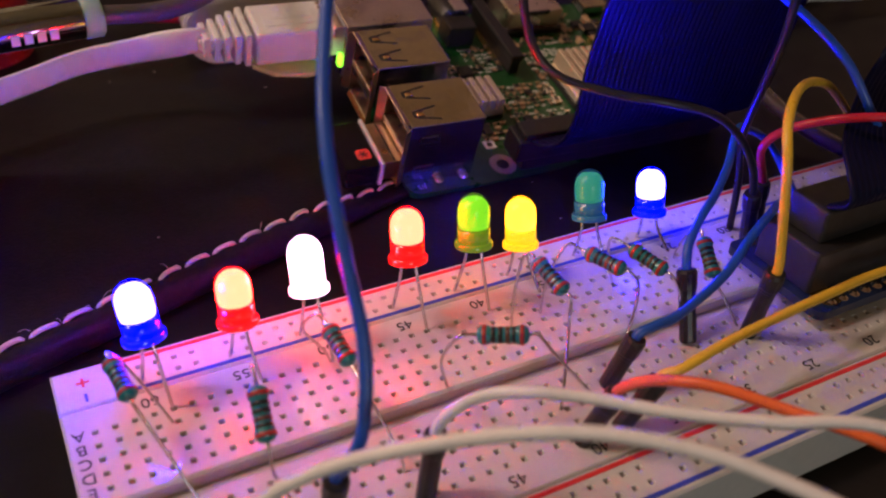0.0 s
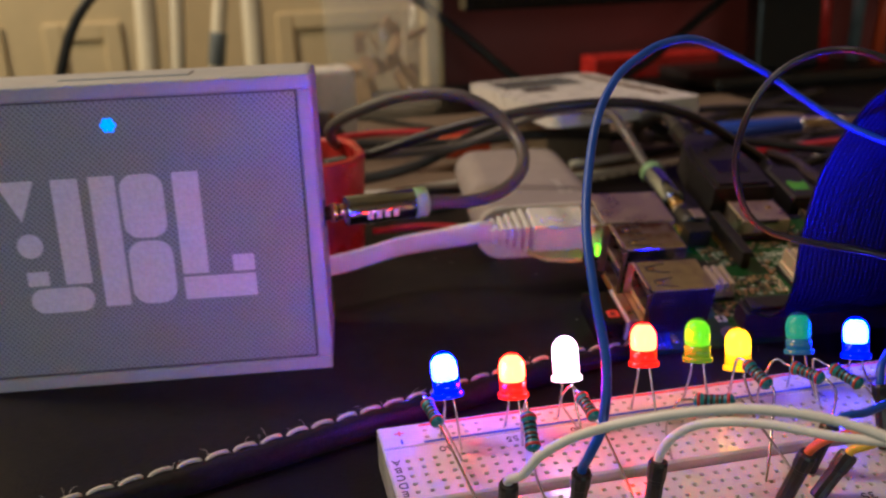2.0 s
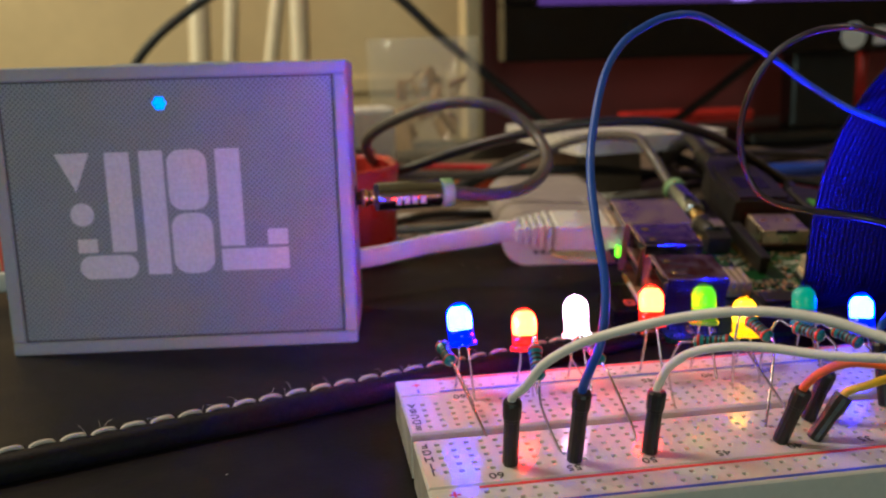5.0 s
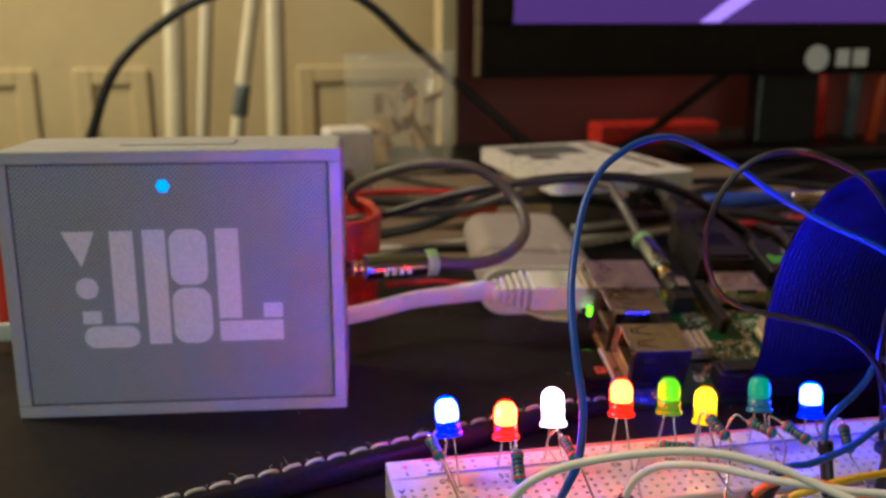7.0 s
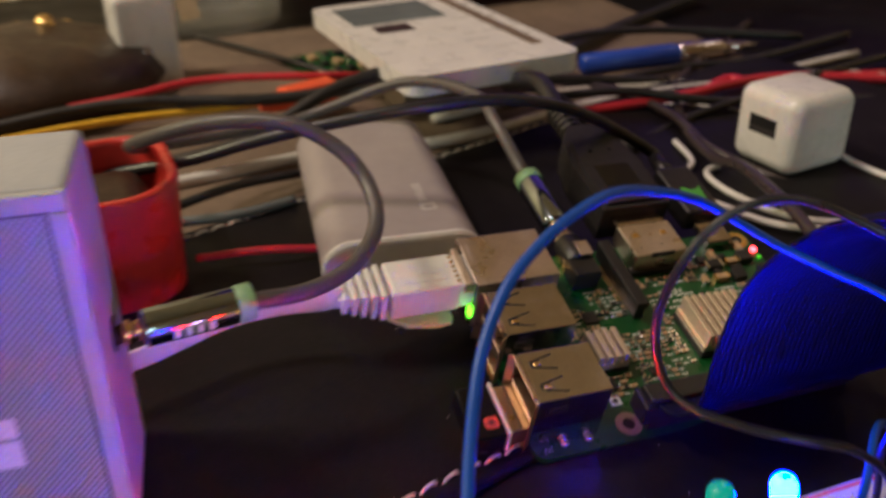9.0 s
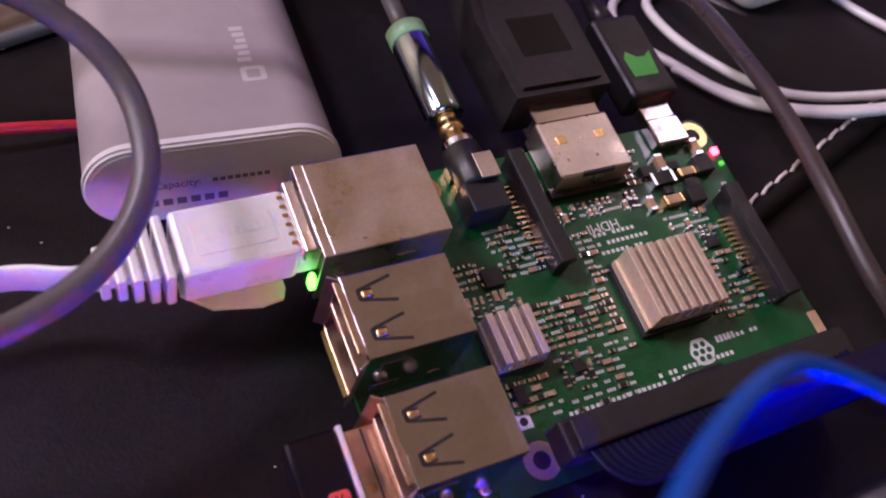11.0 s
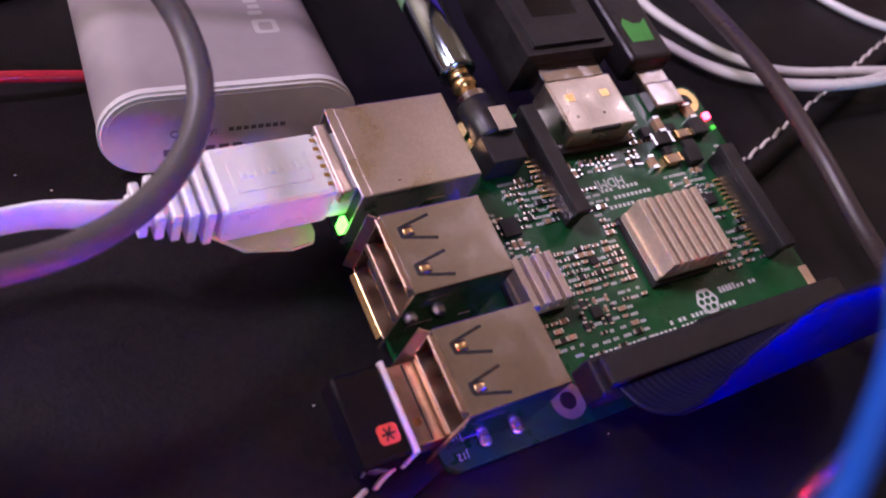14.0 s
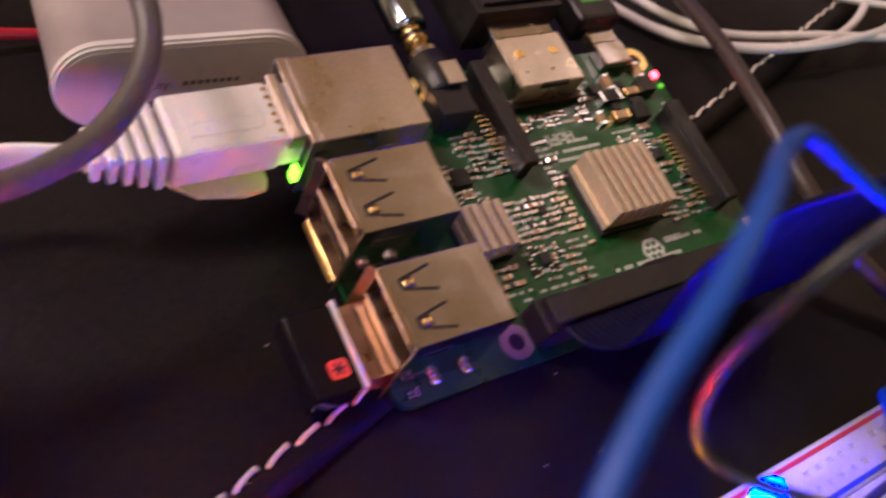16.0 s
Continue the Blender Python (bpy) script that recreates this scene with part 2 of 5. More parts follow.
def desk_mat():
    """A stitched strip of leather; x along its front seam, y across it."""
    m = mpose(-72, 20.3, 0, 0, 0, 17.9)
    ob = empty("desk_mat", m, "black grained leather desk mat edged with white saddle stitching", "desk mat")
    # cross-section of the strip, y and z; the weight of the computer board presses it down
    sec = [(-3.2, 0.0), (-3.9, 0.8), (-4.0, 2.4), (-3.6, 3.8), (-2.7, 4.7), (-1.4, 5.0), (-0.6, 4.95), (0.0, 4.6), (0.6, 4.95), (1.6, 5.05), (6, 5), (12, 5), (20, 5), (30, 5), (60, 5), (100, 5), (126, 5), (127, 4.6), (128, 5), (130.5, 4.7), (131.4, 2.5), (130.8, 0)]

    def press(x, y):
        return 1 - 0.66 * math.exp(-((x - 168) / 34) ** 4 - (max(y, 0) / 20) ** 2)

    b = bmesh.new()
    rows = [[b.verts.new((x * MM, (y + 0.25 * noise.noise(Vector((x * 0.03, 0, 0)))) * MM, z * press(x, y) * MM)) for y, z in sec] for x in range(-130, 421, 5)]
    for r, q in zip(rows, rows[1:]):
        for k in range(len(sec)):
            j = (k + 1) % len(sec)
            b.faces.new((r[k], r[j], q[j], q[k]))
    b.faces.new(rows[0]), b.faces.new(rows[-1])
    bmesh.ops.recalc_face_normals(b, faces=b.faces[:])
    part("leather", b, LEATHER, ob, smooth=True)
    rnd = random.Random(3)
    stitch = tube([(-2.25, 0, -0.5), (-1.9, 0.0, 0.28), (-0.7, 0.05, 0.58), (0.8, -0.05, 0.56), (1.9, 0, 0.2), (2.25, 0, -0.5)], 0.42, 3, 6)
    first = None
    for y, x0, n in ((0, -127, 96), (127, -20, 60)):
        for k in range(n):
            at = mpose(x0 + 5.5 * k, y, 4.75 * press(x0 + 5.5 * k, y), rnd.uniform(-8, 8), 0, 8 + rnd.uniform(-5, 5))
            if first is None:
                first = part("stitch", stitch, THREAD, ob, "thick white thread stitch", True, at)
            else:
                s = new("stitch", first.data)
                s.parent, s.matrix_local = ob, at
    # loose fibres at the seam
    b = bmesh.new()
    for k in range(40):
        x = rnd.uniform(-90, 130)
        p = Vector((x, rnd.uniform(-1, 1), 5.2))
        d = Vector((rnd.uniform(-1, 1), rnd.uniform(-1, 1), rnd.uniform(0.2, 1))) * rnd.uniform(1.0, 2.6)
        tube([p, p + d * 0.5 + Vector((0, 0, 0.4)), p + d], 0.04, 3, 3, b)
    tagged(part("lint", b, THREAD, ob), kind="stuff")
    return ob


def hole_strip(xs, ys, x0, x1, y0, y1, z0, z1):
    """A block whose top is pierced by square holes at xs by ys (millimetres); slot 1 is the inside of the holes."""
    h = 0.45
    verts, faces, mats, index = [], [], [], {}

    def vert(x, y, z):
        k = (round(x, 3), round(y, 3), round(z, 3))
        if k not in index:
            index[k] = len(verts)
            verts.append((x * MM, y * MM, z * MM))
        return index[k]

    def cuts(a, b, cs):
        out = [(a, None)]
        for c in sorted(cs):
            out += [(c - h, None), (c + h, c)]
        return [v for v, _ in out] + [b], {round(c - h, 3) for c in cs}

    gx, sx = cuts(x0, x1, xs)
    gy, sy = cuts(y0, y1, ys)
    for xa, xb in zip(gx, gx[1:]):
        for ya, yb in zip(gy, gy[1:]):
            if round(xa, 3) in sx and round(ya, 3) in sy:
                d, i = z1 - 3.0, 0.12
                top = [vert(xa, ya, z1), vert(xb, ya, z1), vert(xb, yb, z1), vert(xa, yb, z1)]
                mid = [vert(xa + i, ya + i, z1 - 0.25), vert(xb - i, ya + i, z1 - 0.25), vert(xb - i, yb - i, z1 - 0.25), vert(xa + i, yb - i, z1 - 0.25)]
                low = [vert(xa + i, ya + i, d), vert(xb - i, ya + i, d), vert(xb - i, yb - i, d), vert(xa + i, yb - i, d)]
                for k in range(4):
                    j = (k + 1) % 4
                    faces.append((top[k], top[j], mid[j], mid[k])), mats.append(0)
                    faces.append((mid[k], mid[j], low[j], low[k])), mats.append(1)
                faces.append(tuple(low)), mats.append(1)
            else:
                faces.append((vert(xa, ya, z1), vert(xb, ya, z1), vert(xb, yb, z1), vert(xa, yb, z1))), mats.append(0)
    # sides, with a small bevel at the top
    e = 0.35
    ring = [(x0, y0), (x1, y0), (x1, y1), (x0, y1)]
    out = [(x0 - e, y0 - e), (x1 + e, y0 - e), (x1 + e, y1 + e), (x0 - e, y1 + e)]
    a = [vert(x, y, z1) for x, y in ring]
    b = [vert(x, y, z1 - e) for x, y in out]
    c = [vert(x, y, z0) for x, y in out]
    for k in range(4):
        j = (k + 1) % 4
        faces.append((a[k], b[k], b[j], a[j])), mats.append(0)
        faces.append((b[k], c[k], c[j], b[j])), mats.append(0)
    faces.append(tuple(c)), mats.append(0)
    me = bpy.data.meshes.new("hole_strip")
    me.from_pydata(verts, [], faces)
    me.materials.append(BOARD), me.materials.append(HOLE)
    for p, k in zip(me.polygons, mats):
        p.material_index = k
    me.update()
    return me


PITCH, TOP = 2.54, 9.5


def column(n):
    """The x of the breadboard's column n, in millimetres; column 63 is at its end."""
    return 3.8 + (63 - n) * PITCH


def breadboard():
    ob = empty("breadboard", pose(0, 0, 0), "white plastic solderless breadboard with red and blue rails, lit pink", "breadboard")
    cols = [column(n) for n in range(1, 64)]
    rail = [column(61 - 6 * g - k) for g in range(10) for k in range(5)]

    def strip(name, me, label=""):
        s = new(name, me)
        s.parent = ob
        if label:
            tagged(s, label)

    strip("terminal_block", hole_strip(cols, [1.5 * PITCH + PITCH * k for k in range(5)], 0.35, 164.75, 1.75, 18.6, 1, TOP))
    strip("terminal_block", hole_strip(cols, [-1.5 * PITCH - PITCH * k for k in range(5)], 0.35, 164.75, -18.6, -1.75, 1, TOP))
    strip("power_rail", hole_strip(rail, [21.6, 24.14], 0.35, 164.75, 19.4, 26.95, 1, TOP))
    strip("power_rail", hole_strip(rail, [-21.6, -24.14], 0.35, 164.75, -26.95, -19.4, 1, TOP))
    part("centre_groove", box(0.3, 164.8, -1.5, 1.5, 1, 7.4), BOARD, ob)
    part("foam_backing", box(0.6, 164.5, -26.8, 26.8, 0, 1.0), FOAM, ob, "yellowish foam tape backing")
    for y, mat, name in ((26.2, INK_RED, "red_line"), (19.85, INK_BLUE, "blue_line"), (-19.95, INK_RED, "red_line"), (-26.2, INK_BLUE, "blue_line")):
        part(name, box(8, 158, y - 0.36, y + 0.36, TOP, TOP + 0.05), mat, ob)
    for y in (24.1, -21.6):
        for w, hgt in ((0.9, 0.2), (0.2, 0.9)):
            part("plus_sign", box(3.9 - w, 3.9 + w, y - hgt, y + hgt, TOP, TOP + 0.05 + hgt * 0.01), INK_RED, ob)
    for y in (20.9, -24.9):
        part("minus_sign", box(3.7, 4.1, y - 0.8, y + 0.8, TOP, TOP + 0.05), INK_BLUE, ob)
    for n in range(60, 0, -5):
        for y in (16.6, -16.6):
            writing("printed_number", str(n), 2.6, mpose(column(n), y, TOP + 0.02, 0, 0, 180), INK_BLACK, ob)
    for k, c in enumerate("ABCDEFGHIJ"):
        y = 13.97 - PITCH * k if k < 5 else -3.81 - PITCH * (k - 5)
        writing("printed_letter", c, 2.5, mpose(1.7, y, TOP + 0.02, 0, 0, 180), INK_BLACK, ob)
        writing("printed_letter", c, 2.5, mpose(163.3, y, TOP + 0.02, 0, 0, 180), INK_BLACK, ob)
    return ob


desk_mat()
breadboard()


rnd = random.Random(21)
b = bmesh.new()
for k in range(50):
    x, y = rnd.uniform(-70, 170), rnd.uniform(-60, 190)
    z = 5.05 if y > 26 + 0.32 * (x + 72) and y < 140 else 0.02
    if z < 1 and 0 < x < 166 and abs(y) < 28:
        continue
    n, r = rnd.choice((3, 4, 5)), rnd.uniform(0.10, 0.22)
    plate([(x + r * rnd.uniform(0.5, 1.6) * math.cos(6.283 * j / n), y + r * rnd.uniform(0.5, 1.2) * math.sin(6.283 * j / n)) for j in range(n)], z, z + 0.08, b)
tagged(part("dust", b, THREAD), "scattered pale dust specks on the desk and mat", "dust", kind="stuff")


# ---- light diodes, resistors and jumper wires on the breadboard ----


def led_materials(name, body, hot, hot_strength, glow, glow_strength, beam_gain=26.0):
    core = material(name + "_core", body, 0.3, emit=hot, emit_strength=hot_strength)
    beam = material(name + "_beam", body, 0.3, emit=hot, emit_strength=hot_strength * beam_gain)
    top = material(name + "_dome", body, 0.10, emit=glow, emit_strength=glow_strength * 0.8, coat=0.4, alpha=0.28)
    low = material(name + "_base", body, 0.12, emit=glow, emit_strength=glow_strength, coat=0.4)
    return top, low, core, beam


def diode(name_mats, label, x, y, z, lean_x, lean_y, feet):
    """A 5 mm light diode; its rim's underside is at x, y, z; feet: where its two legs enter the board."""
    top, low, core, beam = name_mats
    m = mpose(x, y, z, lean_x, lean_y, 0)
    ob = empty("light_diode", m, label, "diode", "diodes along the rail")
    part("rim", lathe([(2.55, 0), (2.85, 0.05), (2.92, 0.2), (2.92, 0.85), (2.8, 1.0), (2.45, 1.02)], 28), low, ob, smooth=True)
    part("lens_base", lathe([(2.5, 1.0), (2.5, 3.1)], 28), low, ob, smooth=True)
    dome = [(2.5, 3.1), (2.5, 5.9)] + [(2.5 * math.cos(radians(a)), 5.9 + 2.6 * math.sin(radians(a))) for a in (12, 25, 38, 50, 62, 74, 84)] + [(0, 8.5)]
    part("dome", lathe(dome, 28), top, ob, smooth=True)
    heart = [(0, 3.0), (1.6, 3.02), (2.25, 3.3), (2.4, 4.0), (2.4, 5.7)] + [(2.4 * math.cos(radians(a)), 5.7 + 2.45 * math.sin(radians(a))) for a in (15, 30, 45, 57)] + [(1.15, 7.75), (1.1, 6.2), (0, 6.2)]
    part("glowing_core", lathe(heart, 24), core, ob, smooth=True)
    part("beam_spot", lathe([(0, 6.24), (1.05, 6.24), (1.05, 6.27), (0, 6.3)], 16), beam, ob)
    inv = m.inverted()
    for k, (fx, fy) in enumerate(feet):
        s = -1.27 if k == 0 else 1.27
        a = Vector((s * 0.5, s * 0.8 * -1, 0.1))
        b = Vector((s * 0.6, s * -1.0, -2.2))
        c = (inv @ Vector((fx * MM, fy * MM, (TOP - 1.5) * MM))) / MM
        mid = b.lerp(c, 0.5) + Vector((0, 0, -0.3))
        part("leg", tube([a, b, mid, c], 0.27, 4, 6), TIN, ob, smooth=True)
    return ob


BLUE_LED = led_materials("blue_diode", (0.004, 0.008, 0.35), (0.009, 0.0075, 1.0), 330.0, (0.0, 0.004, 1.0), 2.2)
RED_LED = led_materials("red_diode", (0.35, 0.006, 0.004), (1.0, 0.007, 0.0014), 175.0, (1.0, 0.006, 0.003), 1.5)
WHITE_LED = led_materials("white_diode", (0.7, 0.6, 0.65), (1.0, 0.50, 0.90), 22.0, (1.0, 0.70, 0.92), 2.6)
GREEN_LED = led_materials("green_diode", (0.10, 0.40, 0.02), (0.20, 0.75, 0.01), 1.1, (0.26, 0.34, 0.01), 0.24, 1.0)
YELLOW_LED = led_materials("yellow_diode", (0.6, 0.40, 0.01), (1.0, 0.42, 0.006), 10.0, (1.0, 0.46, 0.0), 1.2)
TEAL_LED = led_materials("unlit_diode", (0.03, 0.14, 0.26), (0.02, 0.34, 0.14), 0.7, (0.01, 0.09, 0.28), 0.22, 1.0)
A_ROW, RAIL = 13.97, 21.6
for mats, label, x, y, z, lx, ly in (
        (BLUE_LED, "lit blue light diode on bare legs, leaning", 12.4, 17.6, 18.9, -19, -3),
        (RED_LED, "lit red light diode glowing orange at its core", 24.9, 18.3, 16.7, -15, 2),
        (WHITE_LED, "lit white light diode, fully glaring", 35.6, 18.9, 18.4, -18, 2),
        (RED_LED, "lit red light diode standing high on its legs", 50.8, 18.3, 19.6, -16, 4),
        (GREEN_LED, "green light diode glowing faintly", 61.7, 18.0, 19.3, -14, 4),
        (YELLOW_LED, "lit yellow light diode with amber rim", 71.6, 19.8, 15.2, -17, 5),
        (TEAL_LED, "unlit teal light diode with a faint green core", 84.8, 19.9, 16.9, -20, 6),
        (BLUE_LED, "lit blue light diode near the breakout board", 98.3, 20.4, 14.0, -17, 5)):
    diode(mats, label, x, y, z + 0.4, lx, ly, ((x - 1.2, RAIL), (x + 1.6, A_ROW)))

TEAL = material("resistor_teal", (0.008, 0.17, 0.18), 0.35, grain=0.15, grain_scale=1500, stain=0.15, stain_scale=300, coat=0.3)
BANDS = [material("band_" + n, c, 0.4) for n, c in (("black", (0.01, 0.01, 0.01)), ("red", (0.35, 0.02, 0.015)), ("brown", (0.10, 0.03, 0.015)))]


def resistor(a, b, lead_a, lead_b):
    """A small axial resistor between a and b, with its two bent leads (millimetres, in the world)."""
    a, b = Vector(a), Vector(b)
    mid, d = (a + b) / 2, (b - a).normalized()
    m = Matrix.Translation(mid * MM) @ d.to_track_quat("Z", "Y").to_matrix().to_4x4()
    ob = empty("resistor", m, "small teal striped resistor on bent bare leads", "resistor", "resistors on the breadboard")
    prof = [(0.3, -3.3), (0.85, -3.15), (1.22, -2.7), (1.25, -2.0), (1.05, -1.5), (1.02, 1.5), (1.25, 2.0), (1.22, 2.7), (0.85, 3.15), (0.3, 3.3)]
    part("body", lathe(prof, 16), TEAL, ob, smooth=True)
    for z, mt in ((-2.3, BANDS[1]), (-1.2, BANDS[0]), (-0.3, BANDS[0]), (0.6, BANDS[2]), (1.4, BANDS[0]), (2.4, BANDS[1])):
        r = 1.28 if abs(z) > 1.9 else 1.08
        part("colour_band", lathe([(r - 0.1, z - 0.27), (r, z - 0.25), (r, z + 0.25), (r - 0.1, z + 0.27)], 14), mt, ob, smooth=True)
    inv = m.inverted()
    for end, pts in ((-3.2, lead_a), (3.2, lead_b)):
        line = [Vector((0, 0, end)), Vector((0, 0, end + math.copysign(1.2, end)))] + [(inv @ (Vector(p) * MM)) / MM for p in pts]
        part("lead", tube(line, 0.23, 6, 6), TIN, ob, smooth=True)
    return ob


resistor((7.5, 12.4, 21.6), (8.3, 7.0, 20.4), [(8.5, 13.8, 20.5), (11, 12.8, 15), (13.8, 11.2, 8)], [(10.0, 3.0, 16.5), (13.4, -3.0, 8)])
resistor((21.1, -3.6, 25.6), (20.5, -8.2, 22.0), [(21.5, -1.0, 26.6), (22.6, 4, 22), (24.6, 12.0, 14), (25.4, 13.9, 8)], [(20.6, -9.5, 17.5), (22.5, -10.4, 12), (24.3, -10.9, 8)])
resistor((33.9, 7.5, 21.8), (34.5, 1.2, 20.2), [(33.0, 10.0, 22.2), (32.2, 12.5, 18), (35.5, 13.6, 12), (36.8, 13.9, 8)], [(35.0, -3.0, 18.4), (37.0, -8.5, 11.5), (37.2, -9.6, 8)])
resistor((48.8, -5.4, 25.0), (54.2, -9.0, 25.8), [(46.6, -4.2, 24.2), (46.4, -1.0, 18), (49.8, 2.6, 8)], [(57.5, -10.2, 22.5), (63.0, -9.4, 15), (68.1, -7.7, 8)])
resistor((64.5, 5.4, 24.6), (65.6, -0.4, 22.8), [(63.6, 7.4, 24.0), (63.4, 8.4, 17), (63.8, 8.7, 8)], [(65.4, -2.6, 19), (62.5, -7.0, 13), (60.8, -9.2, 8)])
resistor((75.0, 7.6, 21.6), (77.6, 1.6, 21.4), [(72.6, 9.6, 22.2), (70.4, 10.2, 16), (70.0, 10.4, 8)], [(79.0, -0.4, 19), (76.0, -3.0, 13), (70.7, -4.7, 8)])
resistor((82.6, 6.4, 20.8), (84.6, 0.6, 19.8), [(80.6, 9.2, 21.4), (83.0, 11.4, 15), (85.6, 11.9, 8)], [(86.0, -1.4, 17.5), (86.4, -3.2, 13), (86.3, -3.9, 8)])
resistor((94.9, 4.4, 20.6), (93.4, -1.0, 17.0), [(95.4, 7.0, 20.4), (98.0, 12.0, 13), (99.6, 13.9, 8)], [(94.4, -3.2, 14), (97.0, -5.8, 8)])

WIRES = {n: material("wire_" + n, c, 0.38, grain=0.04, grain_scale=900, stain=0.06, stain_scale=150) for n, c in (
    ("white", (0.72, 0.70, 0.68)), ("blue", (0.012, 0.075, 0.42)), ("black", (0.012, 0.012, 0.014)), ("yellow", (0.75, 0.45, 0.03)),
    ("orange", (0.75, 0.14, 0.03)), ("red", (0.55, 0.02, 0.04)))}


def jumper(colour, label, foot, top, points, radius=0.72):
    """A jumper wire: a black pin housing standing in the board from foot to top, and the wire on through points."""
    foot, top = Vector(foot), Vector(top)
    d = (top - foot).normalized()
    m = Matrix.Translation(foot * MM) @ d.to_track_quat("Z", "Y").to_matrix().to_4x4()
    ob = empty("jumper_wire", m, label, "jumper wire", "jumper wires on the breadboard")
    n = (top - foot).length
    part("pin_housing", lathe([(0.8, 0), (1.22, 0.15), (1.3, 0.5), (1.3, n - 3.6), (1.38, n - 3.5), (1.38, n - 3.1), (1.5, n - 2.9), (1.55, n - 0.5), (1.35, n), (0.8, n)], 12), BLACK, ob, smooth=False)
    part("pin", lathe([(0.3, -3.0), (0.32, 0.2)], 6), BRASS, ob)
    inv = m.inverted()
    line = [Vector((0, 0, n - 1.0)), Vector((0, 0, n + 0.8))] + [(inv @ (Vector(p) * MM)) / MM for p in points]
    part("wire", tube(line, radius, 10, 10), WIRES[colour], ob, smooth=True)
    return ob


jumper("white", "pale grey jumper wire arching out over the board's edge", (14.4, -13.3, TOP), (14.3, -15.8, 21.5),
       [(15.3, -19.5, 25.1), (17.9, -21.4, 29.3), (22.3, -24.0, 32.9), (28.0, -27.2, 35.7), (34.7, -31.3, 38.3), (41.0, -35.5, 40.0), (47, -40.5, 40.6), (53, -46, 39.6), (62, -56, 36), (80, -75, 22), (110, -90, 4), (160, -110, 1.2)])
jumper("blue", "long blue jumper wire rising in a high loop", (24.9, -14.2, TOP), (25.2, -17.2, 22.6),
       [(25.6, -19.5, 27), (27.2, -20.0, 32), (28.9, -16.5, 39.4), (29.2, -11, 47.4), (30.4, -4, 55.4), (33.2, 3, 62.1), (37.3, 9.8, 70), (42, 14.3, 75.2), (46.9, 17.3, 77.9), (53, 20, 80), (61, 24.1, 80), (70.6, 29.4, 76.6),
        (81.9, 33.6, 71.3), (90, 34.3, 66.1), (98.2, 32, 60.8), (104.5, 28, 57.6), (112, 22.5, 54.0), (118.5, 15, 48.5), (120.8, 8, 44), (123, 3.5, 38), (127, 1.5, 32)])
jumper("white", "pale grey jumper wire curving low over the board", (37.7, -14.2, TOP), (38.9, -14.0, 20.3),
       [(40.2, -15.5, 24.9), (43.1, -17.4, 27.7), (47.0, -20.9, 29.5), (51.4, -24.9, 30.4), (57.7, -30.4, 30.6), (66, -37, 31.5), (76.7, -42.5, 31), (95, -55, 24), (130, -75, 6), (170, -90, 1.2)])
jumper("orange", "orange jumper wire plugged in beside column forty", (60.5, -14.7, TOP), (62.7, -17.2, 19.6),
       [(63.9, -19.8, 23.4), (65.4, -24.0, 26.4), (68.4, -28, 27.4), (73.0, -34.5, 27.5), (78.5, -42, 27.3), (92, -56, 22), (120, -80, 6), (160, -100, 1.2)])
jumper("yellow", "yellow jumper wire running low to the breakout board", (66.4, -15.0, TOP), (71.2, -15.6, 17.2),
       [(74.0, -16.6, 19.0), (82.9, -16, 20.3), (101, -14, 19.8), (117.9, -12.2, 18.4), (136, -12, 15), (142, -12, 9.0)])
jumper("blue", "blue jumper wire running back towards the breakout board", (69.9, -7.4, TOP), (72.3, -8.9, 18.8),
       [(75.4, -9.2, 20.2), (79.8, -8.5, 20.0), (90.6, -5, 20.8), (100.4, 0, 21.9), (112.3, 6.5, 20.4), (122, 13, 15), (127, 16, 9)])
jumper("blue", "blue jumper wire bent up beside the light diodes", (86.8, -5.0, TOP), (87.7, -0.5, 20.0),
       [(89.2, 1.6, 22.8), (93.8, 4.8, 24.2), (99.2, 8, 25.2), (105.6, 12.6, 26.4), (110.6, 17, 27.6), (116, 21.5, 27), (122, 25, 24), (128, 24, 20), (131, 18, 12), (131, 15, 9)])
jumper("yellow", "yellow jumper wire rising straight and bending back", (96.4, -7.4, TOP), (96.6, -9.0, 22.4),
       [(96.6, -8.6, 26), (96.2, -6, 38.1), (98.8, -2, 42.6), (106.4, 4, 43.2), (116.9, 10, 40.5), (130, 15.5, 34), (138, 14, 24), (140, 9.5, 9)])
jumper("black", "thin black jumper wire hanging in a wide loop", (113.2, 11.0, TOP), (110.4, 10.2, 21.5),
       [(107.5, 9.5, 28), (101.6, 8.4, 35), (95.6, 9, 39.6), (88.5, 11.5, 41.6), (82.5, 16, 42.2), (76.5, 21.5, 43.6), (73.0, 24.3, 48), (71.0, 25, 56.9), (72.4, 24, 65.8), (76.3, 23.3, 72.1), (81.3, 22, 75.7), (86, 18.8, 77.2), (90, 13.5, 76.5),
        (97, 8.5, 72), (103.5, 7, 62), (106.5, 9.0, 50), (107.5, 11.5, 40), (109.5, 14.5, 30), (113, 16, 20), (114.5, 16.5, 9)], 0.65)
jumper("red", "red jumper wire bowed above the breakout board", (117.5, 13.6, TOP), (116.0, 13.6, 20.5),
       [(112.6, 12.6, 28.5), (113.8, 9, 33.5), (118, 3, 37.2), (126, -3, 38.6), (140, -8, 38), (154, -11, 30), (160, -12, 18), (161, -12, 9)])


